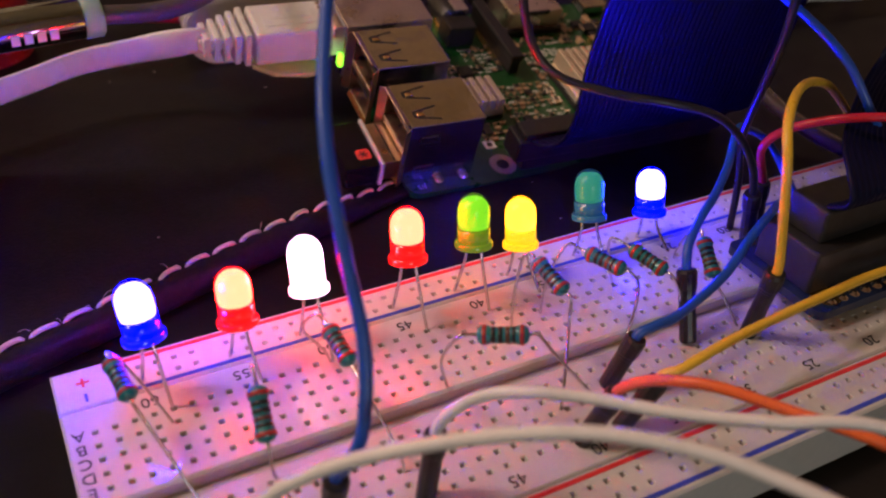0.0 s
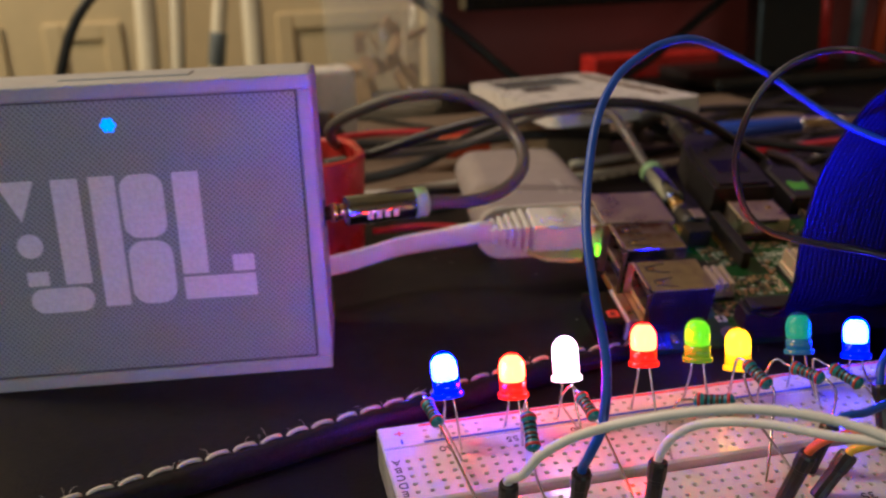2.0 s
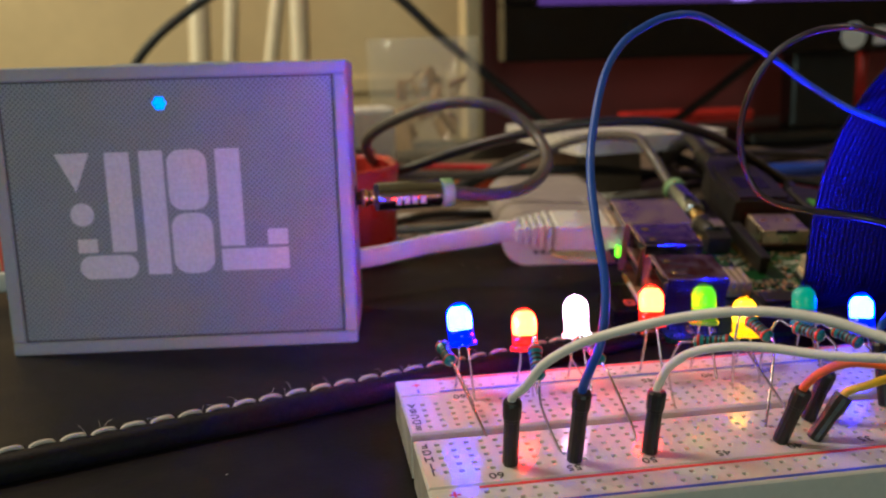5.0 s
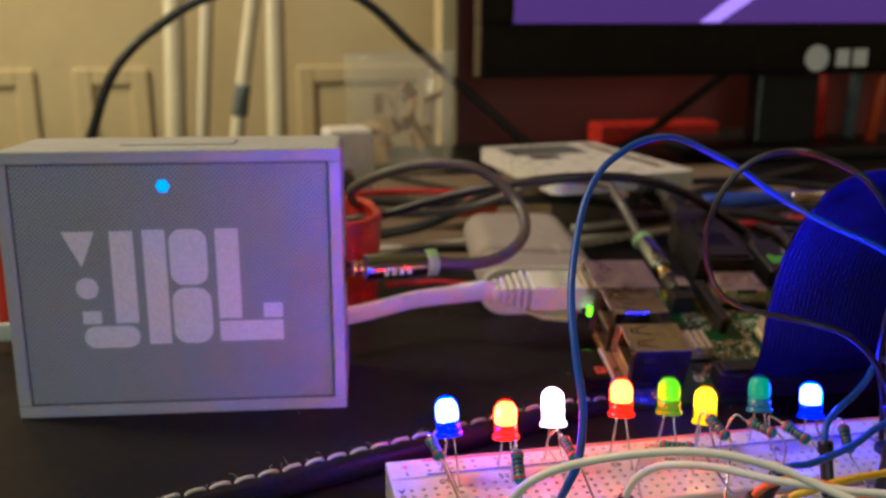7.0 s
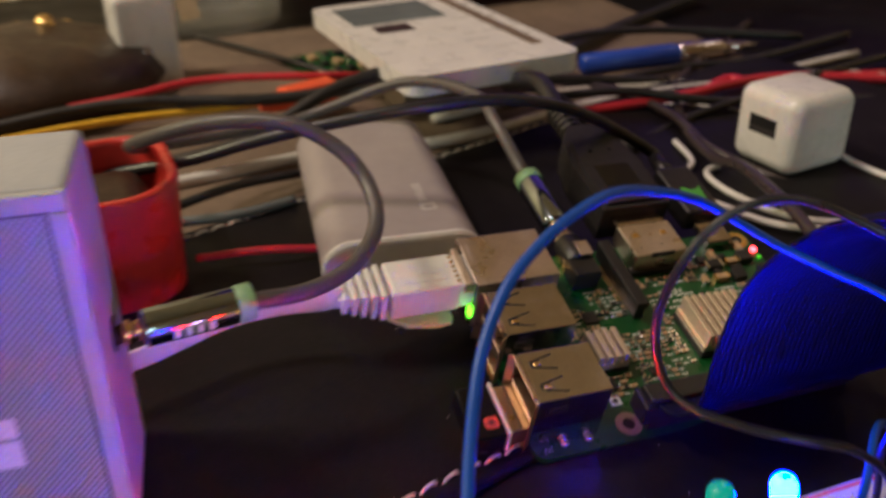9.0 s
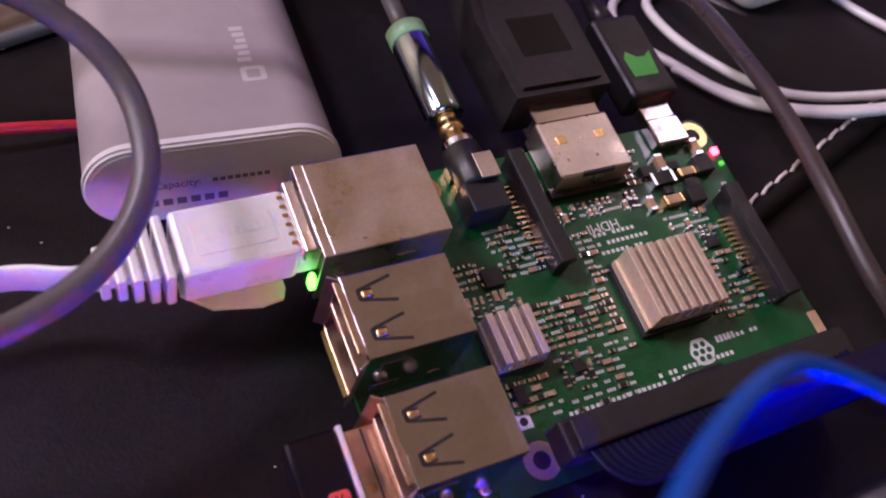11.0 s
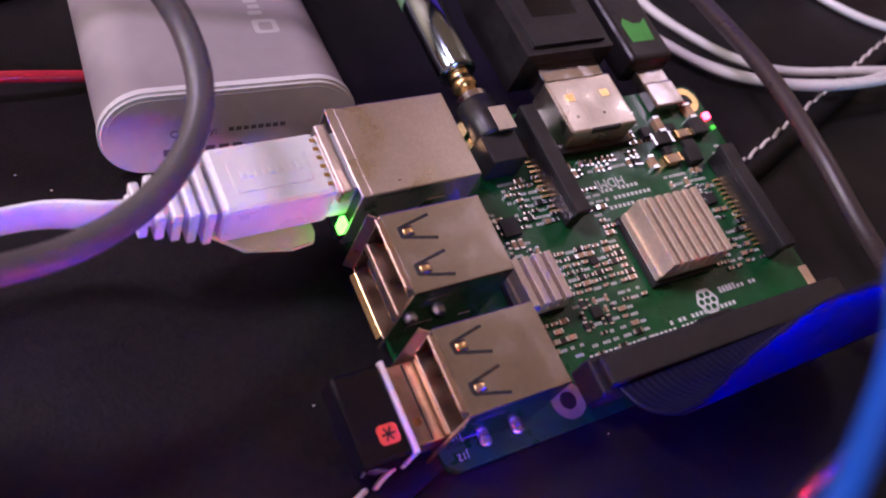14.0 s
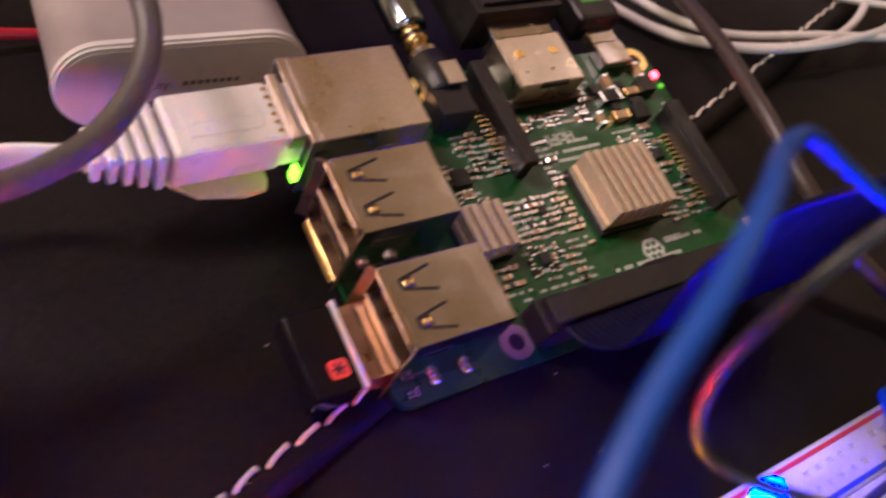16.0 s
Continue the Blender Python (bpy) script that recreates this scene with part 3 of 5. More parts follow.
# ---- breakout board and ribbon cable ----
RIBBON = material("ribbon_black", (0.004, 0.004, 0.026), 0.42, spec=0.16, grain=0.1, grain_scale=900, stain=0.1, stain_scale=60)
ob = empty("breakout_board", pose(0, 0, 0), "dark blue breakout board with black box header on the breadboard", "circuit board")
part("board", plate(round_rect(106.5, 166, -11.5, 9.5, 1.5), 11.4, 13.0), PCB_BLUE, ob)
part("header_box", box(108.2, 165.2, -7.0, 5.0, 13.0, 20.5, 0.4), BLACK, ob)
part("header_key", box(132, 138, -7.6, -6.9, 13.0, 20.0, 0.1), BLACK, ob)
part("cable_plug", box(110.5, 163, -4.6, 3.2, 20.4, 26.2, 0.5), BLACK, ob)
for y in (-9.8, 7.9):
    for k in range(20):
        x = column(21 - k)
        if k == 0:
            pad = part("solder_pad", lathe([(0.95, 0), (0.9, 0.08), (0.4, 0.5), (0.0, 0.55)], 8), STEEL, ob, at=mpose(x, y, 13.0))
            leg = part("header_pin", box(-0.32, 0.32, -0.32, 0.32, -5.0, 0.2), BRASS, ob, at=mpose(x, y, 13.0))
        else:
            for name, src in (("solder_pad", pad), ("header_pin", leg)):
                s = new(name, src.data)
                s.parent, s.matrix_local = ob, mpose(x, y, 13.0)
part("mounting_ring", lathe([(1.5, 0), (2.4, 0.02), (2.4, 0.1), (1.5, 0.12)], 20), BRASS, ob, at=mpose(110.8, -8.4, 13.0))
for k in range(10):
    part("printed_mark", box(113 + k * PITCH, 114.3 + k * PITCH, -8.5, -7.7, 13.0, 13.06), SILK, ob)


def ribbon_cable():
    """A 40-wire ribbon from the small computer's header, arching over to the breakout board."""
    ob = empty("ribbon_cable", pose(0, 0, 0), "black ribbed ribbon cable arching over, lit deep blue underneath", "ribbon cable")
    # centre line: x of the first wire, y, z
    prof = spline([(99.5, 60.8, 8.6), (100.2, 55.5, 9.4), (101, 51.0, 13.5), (101.2, 48.6, 20.0), (101, 47.4, 28), (101, 45.8, 36), (101, 42.8, 46), (101, 38.0, 54.3), (101, 33.5, 60), (101, 26.5, 67), (101.2, 18, 71.8),
                   (102.6, 10.5, 74), (106.5, 4.5, 73.5), (114, 2.0, 69), (123, 4.0, 61), (130, 7.5, 52), (131, 9.5, 44), (125, 7.5, 38), (116.5, 1.5, 34.6), (112, -4.2, 32.8), (111, -6.8, 30.3), (111, -6.2, 28), (111, -3.5, 26.6)], 5)
    b = bmesh.new()
    rows = []
    for i, p in enumerate(prof):
        t = (prof[min(i + 1, len(prof) - 1)] - prof[max(i - 1, 0)]).normalized()
        nrm = Vector((1, 0, 0)).cross(t).normalized()
        ring = []
        for sgn in (1, -1):
            for k in range(161):
                kk = k if sgn > 0 else 160 - k
                w = kk / 160 * 50.8
                h = 0.22 + 0.20 * abs(math.sin(math.pi * kk / 4))
                ring.append(b.verts.new((p + Vector((w, -0.02 * w, -0.014 * w)) + nrm * h * sgn) * MM))
        rows.append(ring)
    for a, c in zip(rows, rows[1:]):
        for k in range(len(a)):
            j = (k + 1) % len(a)
            b.faces.new((a[k], a[j], c[j], c[k]))
    b.faces.new(rows[0]), b.faces.new(rows[-1])
    bmesh.ops.recalc_face_normals(b, faces=b.faces[:])
    part("ribbon", b, RIBBON, ob, smooth=True)
    return ob


ribbon = ribbon_cable()


# ---- the speaker ----


def grille_material():
    m = material("speaker_grille", (0.37, 0.43, 0.43), 0.45, grain=0.05, grain_scale=1500, stain=0.05, stain_scale=40)
    nt = m.node_tree
    b = nt.nodes["Principled BSDF"]
    coord = nt.nodes.new("ShaderNodeTexCoord").outputs["Object"]
    mp = nt.nodes.new("ShaderNodeMapping")
    mp.inputs["Rotation"].default_value = (0, radians(45), 0)
    mp.inputs["Scale"].default_value = (1, 0, 1)
    v = nt.nodes.new("ShaderNodeTexVoronoi")
    v.inputs["Scale"].default_value, v.inputs["Randomness"].default_value = 1150, 0
    nt.links.new(coord, mp.inputs["Vector"])
    nt.links.new(mp.outputs["Vector"], v.inputs["Vector"])
    r = nt.nodes.new("ShaderNodeMapRange")
    r.inputs["From Min"].default_value, r.inputs["From Max"].default_value = 0.26, 0.36
    nt.links.new(v.outputs["Distance"], r.inputs["Value"])
    mix = nt.nodes.new("ShaderNodeMix")
    mix.data_type = "RGBA"
    old = b.inputs["Base Color"].links[0].from_socket
    nt.links.new(r.outputs["Result"], mix.inputs["Factor"])
    mix.inputs["A"].default_value = (0.19, 0.20, 0.21, 1)
    nt.links.new(old, mix.inputs["B"])
    nt.links.new(mix.outputs["Result"], b.inputs["Base Color"])
    bump = nt.nodes.new("ShaderNodeBump")
    bump.inputs["Distance"].default_value, bump.inputs["Strength"].default_value = 0.0003, 0.7
    nt.links.new(r.outputs["Result"], bump.inputs["Height"])
    nt.links.new(bump.outputs["Normal"], b.inputs["Normal"])
    return m


BROWNGREY = material("grille_gap", (0.10, 0.10, 0.11), 0.6, grain=0.1)
LOGO = material("pale_print", (0.80, 0.80, 0.84), 0.5, grain=0.1, grain_scale=1300)
SPEAKER_LED = material("power_light", (0.05, 0.3, 0.5), 0.3, emit=(0.004, 0.17, 1.0), emit_strength=1.7)


def speaker():
    """A small box speaker; its front foot corner is at the origin, x to the left is minus."""
    ob = empty("speaker", mpose(-4.9, 66.4, 5.0, -1.5, 0, -6.2), "small grey box speaker with a perforated front and pale printed mark", "speaker")
    W, H, D = 82.7, 68.0, 30.0
    part("shell", box(-W, 0, 2.0, D, 0, H, 1.6, segments=3), GREY, ob)
    b = bmesh.new()
    for x0, x1, z0, z1 in ((-W, 0, 0, 3.2), (-W, 0, H - 3.2, H), (-W, -W + 3.2, 3.2, H - 3.2), (-3.2, 0, 3.2, H - 3.2)):
        box(x0, x1, 0.0, 2.2, z0, z1, 0.5, b)
    part("front_frame", b, GREY, ob)
    part("grille", box(-W + 3.0, -3.0, 0.7, 2.2, 3.0, H - 3.0, 0), grille_material(), ob, "perforated grey grille")
    lip = bmesh.new()
    for x0, x1, z0, z1 in ((-W + 3.1, -3.1, 3.1, 3.6), (-W + 3.1, -3.1, H - 3.6, H - 3.1), (-W + 3.1, -W + 3.6, 3.6, H - 3.6), (-3.6, -3.1, 3.6, H - 3.6)):
        box(x0, x1, 0.45, 0.75, z0, z1, 0, lip)
    part("grille_edge", lip, BROWNGREY, ob)
    turn = pose(0, 0, 0, 90, 0, 0)

    def mark(outline):
        b = plate(outline, -0.72, -0.62)
        b.transform(turn)
        for v in b.verts:
            v.co.y = 0.7 * MM - (0.08 * MM if v.co.y < 0.67 * MM else 0.0)
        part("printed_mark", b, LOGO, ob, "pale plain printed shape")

    mark([(-68.4, 48.2), (-60.4, 48.2), (-64.1, 39.2)])
    mark([(-63.3 + 2.75 * math.cos(radians(a)), 33.8 + 2.75 * math.sin(radians(a))) for a in range(0, 360, 15)])
    mark(round_rect(-57.0, -51.3, 24.6, 48.2, 0.4))
    mark(round_rect(-65.0, -51.3, 18.2, 23.9, 2.8))
    mark(round_rect(-65.0, -60.4, 24.6, 27.9, 0.3))
    mark(round_rect(-49.1, -43.6, 18.9, 48.4, 0.4))
    mark(round_rect(-42.8, -33.6, 34.2, 48.4, 3.2))
    mark(round_rect(-42.8, -33.2, 18.9, 33.4, 3.4))
    mark(round_rect(-31.5, -25.8, 25.2, 48.4, 0.3))
    mark(round_rect(-31.5, -15.6, 19.2, 24.5, 0.4))
    mark(round_rect(-20.4, -15.6, 25.2, 29.0, 0.3))
    b = bmesh.new()
    for k in range(7):
        a, r = radians(60 * k), (0 if k == 6 else 1.05)
        lathe([(0.62, -0.1), (0.62, 0.12), (0.4, 0.25), (0, 0.3)], 8, b, mpose(-43.2 + r * math.cos(a), 0.65, 59.2 + r * math.sin(a), 90, 0, 0))
    part("power_light", b, SPEAKER_LED, ob, "glowing blue power light")
    part("top_button_strip", box(-55, -27, 10, 19, H, H + 0.35, 0.15), GREY, ob)
    part("jack_socket", lathe([(2.2, 0), (3.4, 0.02), (3.4, 0.3), (2.2, 0.35)], 20), BLACK, ob, at=mpose(0.0, 16.5, 33.2, 0, 90, 0))
    return ob


speaker()


# ---- the small green computer board ----
PI = mpose(72.404, 61.943, 1.680, 0, 0, -2.38) @ pose(0, 0, 0, 15.567, 0, 0) @ pose(0, 0, 0, 0, 2.506, 0)
TAN = material("ceramic_tan", (0.46, 0.31, 0.17), 0.5, grain=0.2)
GREENLIGHT = material("green_indicator", (0.1, 0.5, 0.02), 0.3, emit=(0.25, 1.0, 0.02), emit_strength=2.5)
REDLIGHT = material("red_indicator", (0.5, 0.02, 0.02), 0.3, emit=(1.0, 0.022, 0.03), emit_strength=14.0)
ACTLIGHT = material("activity_indicator", (0.1, 0.4, 0.02), 0.3, emit=(0.2, 1.0, 0.02), emit_strength=0.35)
# plated metal with the warm lamp's golden reflection put into its colour
LAMPLIT_PLATE = material("lamplit_plate", (0.62, 0.46, 0.30), 0.36, 1.0, grain=0.06, grain_scale=1500, stain=0.1, stain_scale=150)
SOLDER = material("solder", (0.66, 0.66, 0.66), 0.22, 1.0, grain=0.1)
pi = empty("computer_board", PI, "small green single-board computer with metal ports and two heat sinks", "circuit board")


def ring_hole(u, v):
    part("mounting_ring", lathe([(1.45, 0.0), (3.0, 0.0), (3.0, 0.12), (1.45, 0.12), (1.4, -0.05)], 24), BRASS if v > 20 else BARE_RING, pi, at=mpose(u, v, 0))
    part("mounting_hole", lathe([(1.45, 0.02), (1.45, 0.05), (0, 0.05)], 20), BLACK, pi, at=mpose(u, v, 0))


part("board", plate(round_rect(0, 85, -0.8, 56, 3), -1.6, 0), PCB, pi)
for u, v in ((23.5, 3.5), (81.5, 3.5), (23.5, 52.5), (81.5, 52.5)):
    ring_hole(u, v)


def usb_port(vc):
    """A stacked double USB port of folded sheet metal, open towards -x, with flared lips round its mouth."""
    u0, u1, h, w, t = -1.1, 15.2, 15.6, 6.4, 0.4
    ob = part("usb_port", box(u0, u1, vc - w, vc + w, h - t, h, 0.18), STEEL, pi, "bright plated metal stacked USB port")
    for s in (-1, 1):
        a, c = sorted((vc + s * w, vc + s * (w - t)))
        part("side_plate", box(u0, u1, a, c, 0.0, h - 0.1, 0.15), STEEL, ob)
        part("side_lip", box(-1.6, 0.1, -0.14, 0.14, 0.6, h - 0.6, 0.08), LAMPLIT_PLATE, ob, at=mpose(u0, vc + s * (w - 0.15), 0, 0, 0, -34 * s))
    part("back_plate", box(u1 - t, u1 - 0.02, vc - w + 0.1, vc + w - 0.1, 0, h - 0.1, 0.1), STEEL, ob)
    part("divider", box(u0 - 0.2, u0 + 9, vc - w + t, vc + w - t, 7.2, 8.5, 0.2), LAMPLIT_PLATE, ob)
    part("floor_plate", box(u0, u0 + 9, vc - w + t, vc + w - t, 0.3, 0.65, 0.1), LAMPLIT_PLATE, ob)
    part("top_lip", box(-1.5, 0.1, -5.5, 5.5, -0.14, 0.14, 0.08), LAMPLIT_PLATE, ob, at=mpose(u0, vc, h - 0.15, 0, 32, 0))
    part("bottom_lip", box(-1.2, 0.1, -5.5, 5.5, -0.12, 0.12, 0.08), BRASS, ob, at=mpose(u0, vc, 0.5, 0, -64, 0))
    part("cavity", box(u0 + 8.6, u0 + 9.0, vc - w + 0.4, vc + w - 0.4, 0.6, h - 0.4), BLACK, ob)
    for z in (3.4, 11.2):
        part("tongue", box(u0 + 1.2, u0 + 8.7, vc - 5.4, vc + 5.4, z - 0.2, z + 1.5, 0.12), BLACK, ob)
        for k in range(4):
            part("contact", box(u0 + 1.3, u0 + 7.0, vc - 4.0 + k * 2.4, vc - 3.0 + k * 2.4, z - 0.4, z - 0.15), BRASS, ob)
        for y in (vc - 4.2, vc + 2.6):
            part("spring", tube([(u0 + 0.2, y + 0.8, z + 3.7), (u0 + 1.2, y + 0.8, z + 2.9), (u0 + 3.0, y + 0.8, z + 2.6), (u0 + 5.0, y + 0.8, z + 3.7)], 0.3, 4, 6, flat=(0.75, 0.14)), BRASS, ob, smooth=True)
    for s in (-1, 1):
        c = vc + s * 3.0
        for q in (-1, 1):
            part("slot", box(0, 5.4, -0.23, 0.23, 0, 0.04), BLACK, ob, at=mpose(0.7, c + 0.72 * q, h, 0, 0, 13 * q))
        part("slot", box(0.5, 2.8, c - 0.78, c + 0.78, h, h + 0.03), BLACK, ob)
        part("spring_finger", tube([(1.2, c, h + 0.02), (1.9, c, h + 0.12), (2.7, c, h + 0.05)], 0.3, 4, 6, flat=(0.62, 0.1)), BRASS, ob, smooth=True)
        part("side_finger", box(1.5, 5.4, vc - w - 0.10, vc - w + 0.02, 7.8 + s * 4.0 - 0.7, 7.8 + s * 4.0 + 0.7, 0.05), STEEL, ob)
        part("side_slot", box(1.2, 5.6, vc - w - 0.035, vc - w, 7.8 + s * 4.0 - 1.0, 7.8 + s * 4.0 + 1.0), BLACK, ob)
    part("side_foot", box(10.6, 12.6, vc - w - 0.12, vc - w + 0.05, -0.2, 3.4, 0.05), STEEL, ob)


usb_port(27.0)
usb_port(9.0)
eth = part("ethernet_port", box(0.2, 19.2, 37.8, 53.7, 0, 13.4, 0.25), DULL_STEEL, pi, "dull plated metal network port")
for a in ((-1.1, 0.4, 37.8, 53.7, 13.0, 13.4), (-1.1, 0.4, 37.8, 38.2, 0.2, 13.0), (-1.1, 0.4, 53.3, 53.7, 0.2, 13.0), (-1.1, 0.4, 38.2, 53.3, 0.1, 0.5)):
    part("mouth_plate", box(*a, 0.08), DULL_STEEL, eth)
part("seam", box(1.2, 9.0, 37.73, 37.8, 12.7, 12.86), BLACK, eth)
part("side_tab", box(11.0, 14.0, 37.66, 37.8, 3.0, 9.0, 0.05), DULL_STEEL, eth)
part("dent", box(5.2, 5.9, 39.4, 39.55, 13.4, 13.42), BLACK, eth)
part("shield_strip", box(-2.9, -1.0, 40.2, 52.4, 8.6, 11.6, 0.25), DULL_STEEL, eth)
part("cavity", box(0.0, 0.3, 38.2, 53.3, 0.5, 13.0), BLACK, eth)
part("indicator", box(-2.0, -0.9, 38.2, 40.0, 2.2, 5.4, 0.4), GREENLIGHT, eth, "lit green link light")
part("front_trim", box(-2.0, -0.6, 38.3, 53.2, 0.6, 2.2, 0.1), BLACK, eth)


def heat_sink(u0, u1, v0, v1, base, top, n, label):
    ob = part("heat_sink", box(u0, u1, v0, v1, base, base + 1.4, 0.1), ALU, pi, label)
    step = (u1 - u0) / n
    fin = part("fin", box(-step * 0.30, step * 0.30, v0, v1, base + 1.35, top, 0.12), ALU, ob, at=mpose(u0 + step * 0.5, 0, 0))
    for k in range(1, n):
        s = new("fin", fin.data)
        s.parent, s.matrix_local = ob, mpose(u0 + step * (k + 0.5), 0, 0)
    part("thermal_pad", box(u0 + 0.2, u1 - 0.2, v0 + 0.2, v1 - 0.2, base - 0.35, base), SILK, ob)


part("processor", box(49.2, 63.4, 16.6, 30.6, 0, 1.2, 0.1), BLACK, pi)
heat_sink(49.6, 64.2, 17.2, 30.4, 1.55, 7.0, 7, "square finned aluminium heat sink")
part("network_chip", box(21.4, 30.4, 17.4, 26.2, 0, 0.95, 0.1), BLACK, pi)
heat_sink(21.6, 30.2, 17.6, 26.2, 1.3, 5.4, 4, "small finned aluminium heat sink")
hd = part("hdmi_port", box(45.6, 60.6, 46.0, 57.8, 0.3, 6.3, 0.45), DULL_STEEL, pi, "plated metal video port")
for u in (49.0, 57.0):
    part("spring", box(u - 0.9, u + 0.9, 52.6, 54.2, 6.25, 6.42, 0.06), BRASS, hd)
    part("dimple", lathe([(0.35, 0), (0.3, 0.12), (0, 0.16)], 8), SOLDER, hd, at=mpose(u - 0.6 if u < 50 else u - 2.6, 49.2, 6.3))
part("base", box(45.0, 61.2, 45.0, 47.0, 0, 1.6, 0.1), BLACK, hd)
part("notch", box(50.0, 56.6, 45.9, 46.4, 5.2, 6.36), BLACK, hd)
part("micro_usb_port", box(70.6, 78.2, 50.4, 56.4, 0, 2.9, 0.5), STEEL, pi, "tiny plated metal power port")
au = part("audio_port", box(28.0, 35.0, 43.6, 49.6, 0, 5.4, 0.3), BLACK, pi, "black audio socket with a silver clip")
part("barrel", lathe([(0, 0), (3.3, 0), (3.4, 0.3), (3.4, 7.6), (3.1, 7.9), (2.0, 8.0)], 22), BLACK, au, smooth=True, at=mpose(31.4, 49.4, 3.3, -90, 0, 0))
part("collar", lathe([(3.0, 0), (3.0, 1.4), (2.0, 1.5)], 20), STEEL, au, at=mpose(31.5, 57.2, 3.1, -90, 0, 0))
part("side_clip", box(31.2, 34.8, 49.0, 54.0, 6.3, 6.75, 0.12), DULL_STEEL, au, "silver spring clip")
part("clip_leg", box(34.5, 34.95, 49.4, 53.6, 1.0, 6.6, 0.1), DULL_STEEL, au)
part("clip_leg", box(28.2, 28.7, 52.6, 55.4, 0.2, 3.6, 0.1), BRASS, au)
part("clip_leg", box(28.0, 28.6, 49.6, 51.4, 0.0, 2.2, 0.1), BRASS, au)
for u, v0, v1, nm in ((40.2, 31.6, 54.0, "camera_socket"), (78.6, 15.6, 38.2, "display_socket")):
    s = part(nm, box(u - 1.3, u + 1.2, v0, v1, 0, 5.2, 0.25), BLACK, pi, "tall narrow black flat-cable socket")
    part("latch", box(u - 1.6, u + 1.6, v0 - 0.3, v1 + 0.3, 3.6, 5.4, 0.3), BLACK, s)
    for k in range(15):
        part("lead", box(u - 2.7, u - 1.2, v0 + 3.2 + k * 1.05, v0 + 3.6 + k * 1.05, 0, 0.4), BRASS, s)
gp = part("pin_header", box(26.6, 78.2, 1.0, 6.1, 0, 2.6, 0.2), BLACK, pi)
pl = part("ribbon_plug", box(24.2, 80.4, 0.8, 6.8, 2.6, 8.2, 0.5), BLACK, pi, "black ribbon cable plug on the pin header")
part("plug_cap", box(25.4, 79.2, 1.4, 6.2, 8.15, 9.6, 0.4), BLACK, pl)
part("plug_key", box(48.5, 55.5, 6.7, 7.4, 3.4, 7.8, 0.2), BLACK, pl)
part("power_indicator", box(83.2, 84.4, 47.2, 48.6, 0, 0.9, 0.15), REDLIGHT, pi, "lit red power light")
part("activity_indicator", box(83.3, 84.3, 44.6, 45.5, 0, 0.7, 0.15), ACTLIGHT, pi, "dim green activity light")
for u, v in ((5.0, 2.0), (10.7, 2.1)):
    part("solder_dome", lathe([(1.2, 0), (1.1, 0.5), (0.7, 0.95), (0, 1.1)], 14), SOLDER, pi, smooth=True, at=mpose(u + 2.5, v, 0))
for u, v in ((4.5, 18.2), (9.5, 18.0), (4.2, 36.0)):
    part("solder_dome", lathe([(1.4, 0), (1.25, 0.6), (0.8, 1.1), (0, 1.3)], 14), SOLDER, pi, smooth=True, at=mpose(u, v, 0))
part("test_pad", box(22.0, 24.6, 8.6, 11.0, 0, 0.08), SILK, pi)
part("test_hole", lathe([(0.7, 0.05), (0.7, 0.14), (0, 0.14)], 12), BLACK, pi, at=mpose(23.3, 9.8, 0))
for u, v, a, c, h in ((66.4, 46.4, 2.6, 2.2, 1.4), (72.6, 46.6, 2.2, 1.6, 1.2), (75.0, 41.8, 3.0, 3.0, 1.0), (68.8, 41.8, 1.8, 1.6, 1.2), (72.2, 30.0, 2.4, 2.2, 0.9), (36.0, 15.4, 2.0, 2.0, 0.8), (28.2, 33.8, 3.4, 3.4, 0.9), (40.6, 24.2, 1.6, 1.4, 0.8), (24.4, 13.8, 2.0, 3.0, 0.9)):
    part("chip", box(u - a / 2, u + a / 2, v - c / 2, v + c / 2, 0, h, 0.1), BLACK, pi)
part("bare_pad", box(83.0, 84.8, 8.2, 12.4, 0, 0.5, 0.1), TAN, pi)
# components too small to pick apart
rnd = random.Random(11)
sets = {"tan": bmesh.new(), "black": bmesh.new(), "solder": bmesh.new(), "silk": bmesh.new()}


def tiny(u, v, across):
    a, c = rnd.choice(((1.0, 0.5), (1.5, 0.8), (1.0, 0.55)))
    if across:
        a, c = c, a
    h = rnd.uniform(0.3, 0.65)
    box(u - a / 2, u + a / 2, v - c / 2, v + c / 2, 0, h, 0, sets[rnd.choice(("tan", "tan", "black"))])
    for s in (-1, 1):
        if across:
            box(u - a / 2 - 0.02, u + a / 2 + 0.02, v + s * c / 2 - 0.18, v + s * c / 2 + 0.18, 0, h + 0.03, 0, sets["solder"])
        else:
            box(u + s * a / 2 - 0.18, u + s * a / 2 + 0.18, v - c / 2 - 0.02, v + c / 2 + 0.02, 0, h + 0.03, 0, sets["solder"])


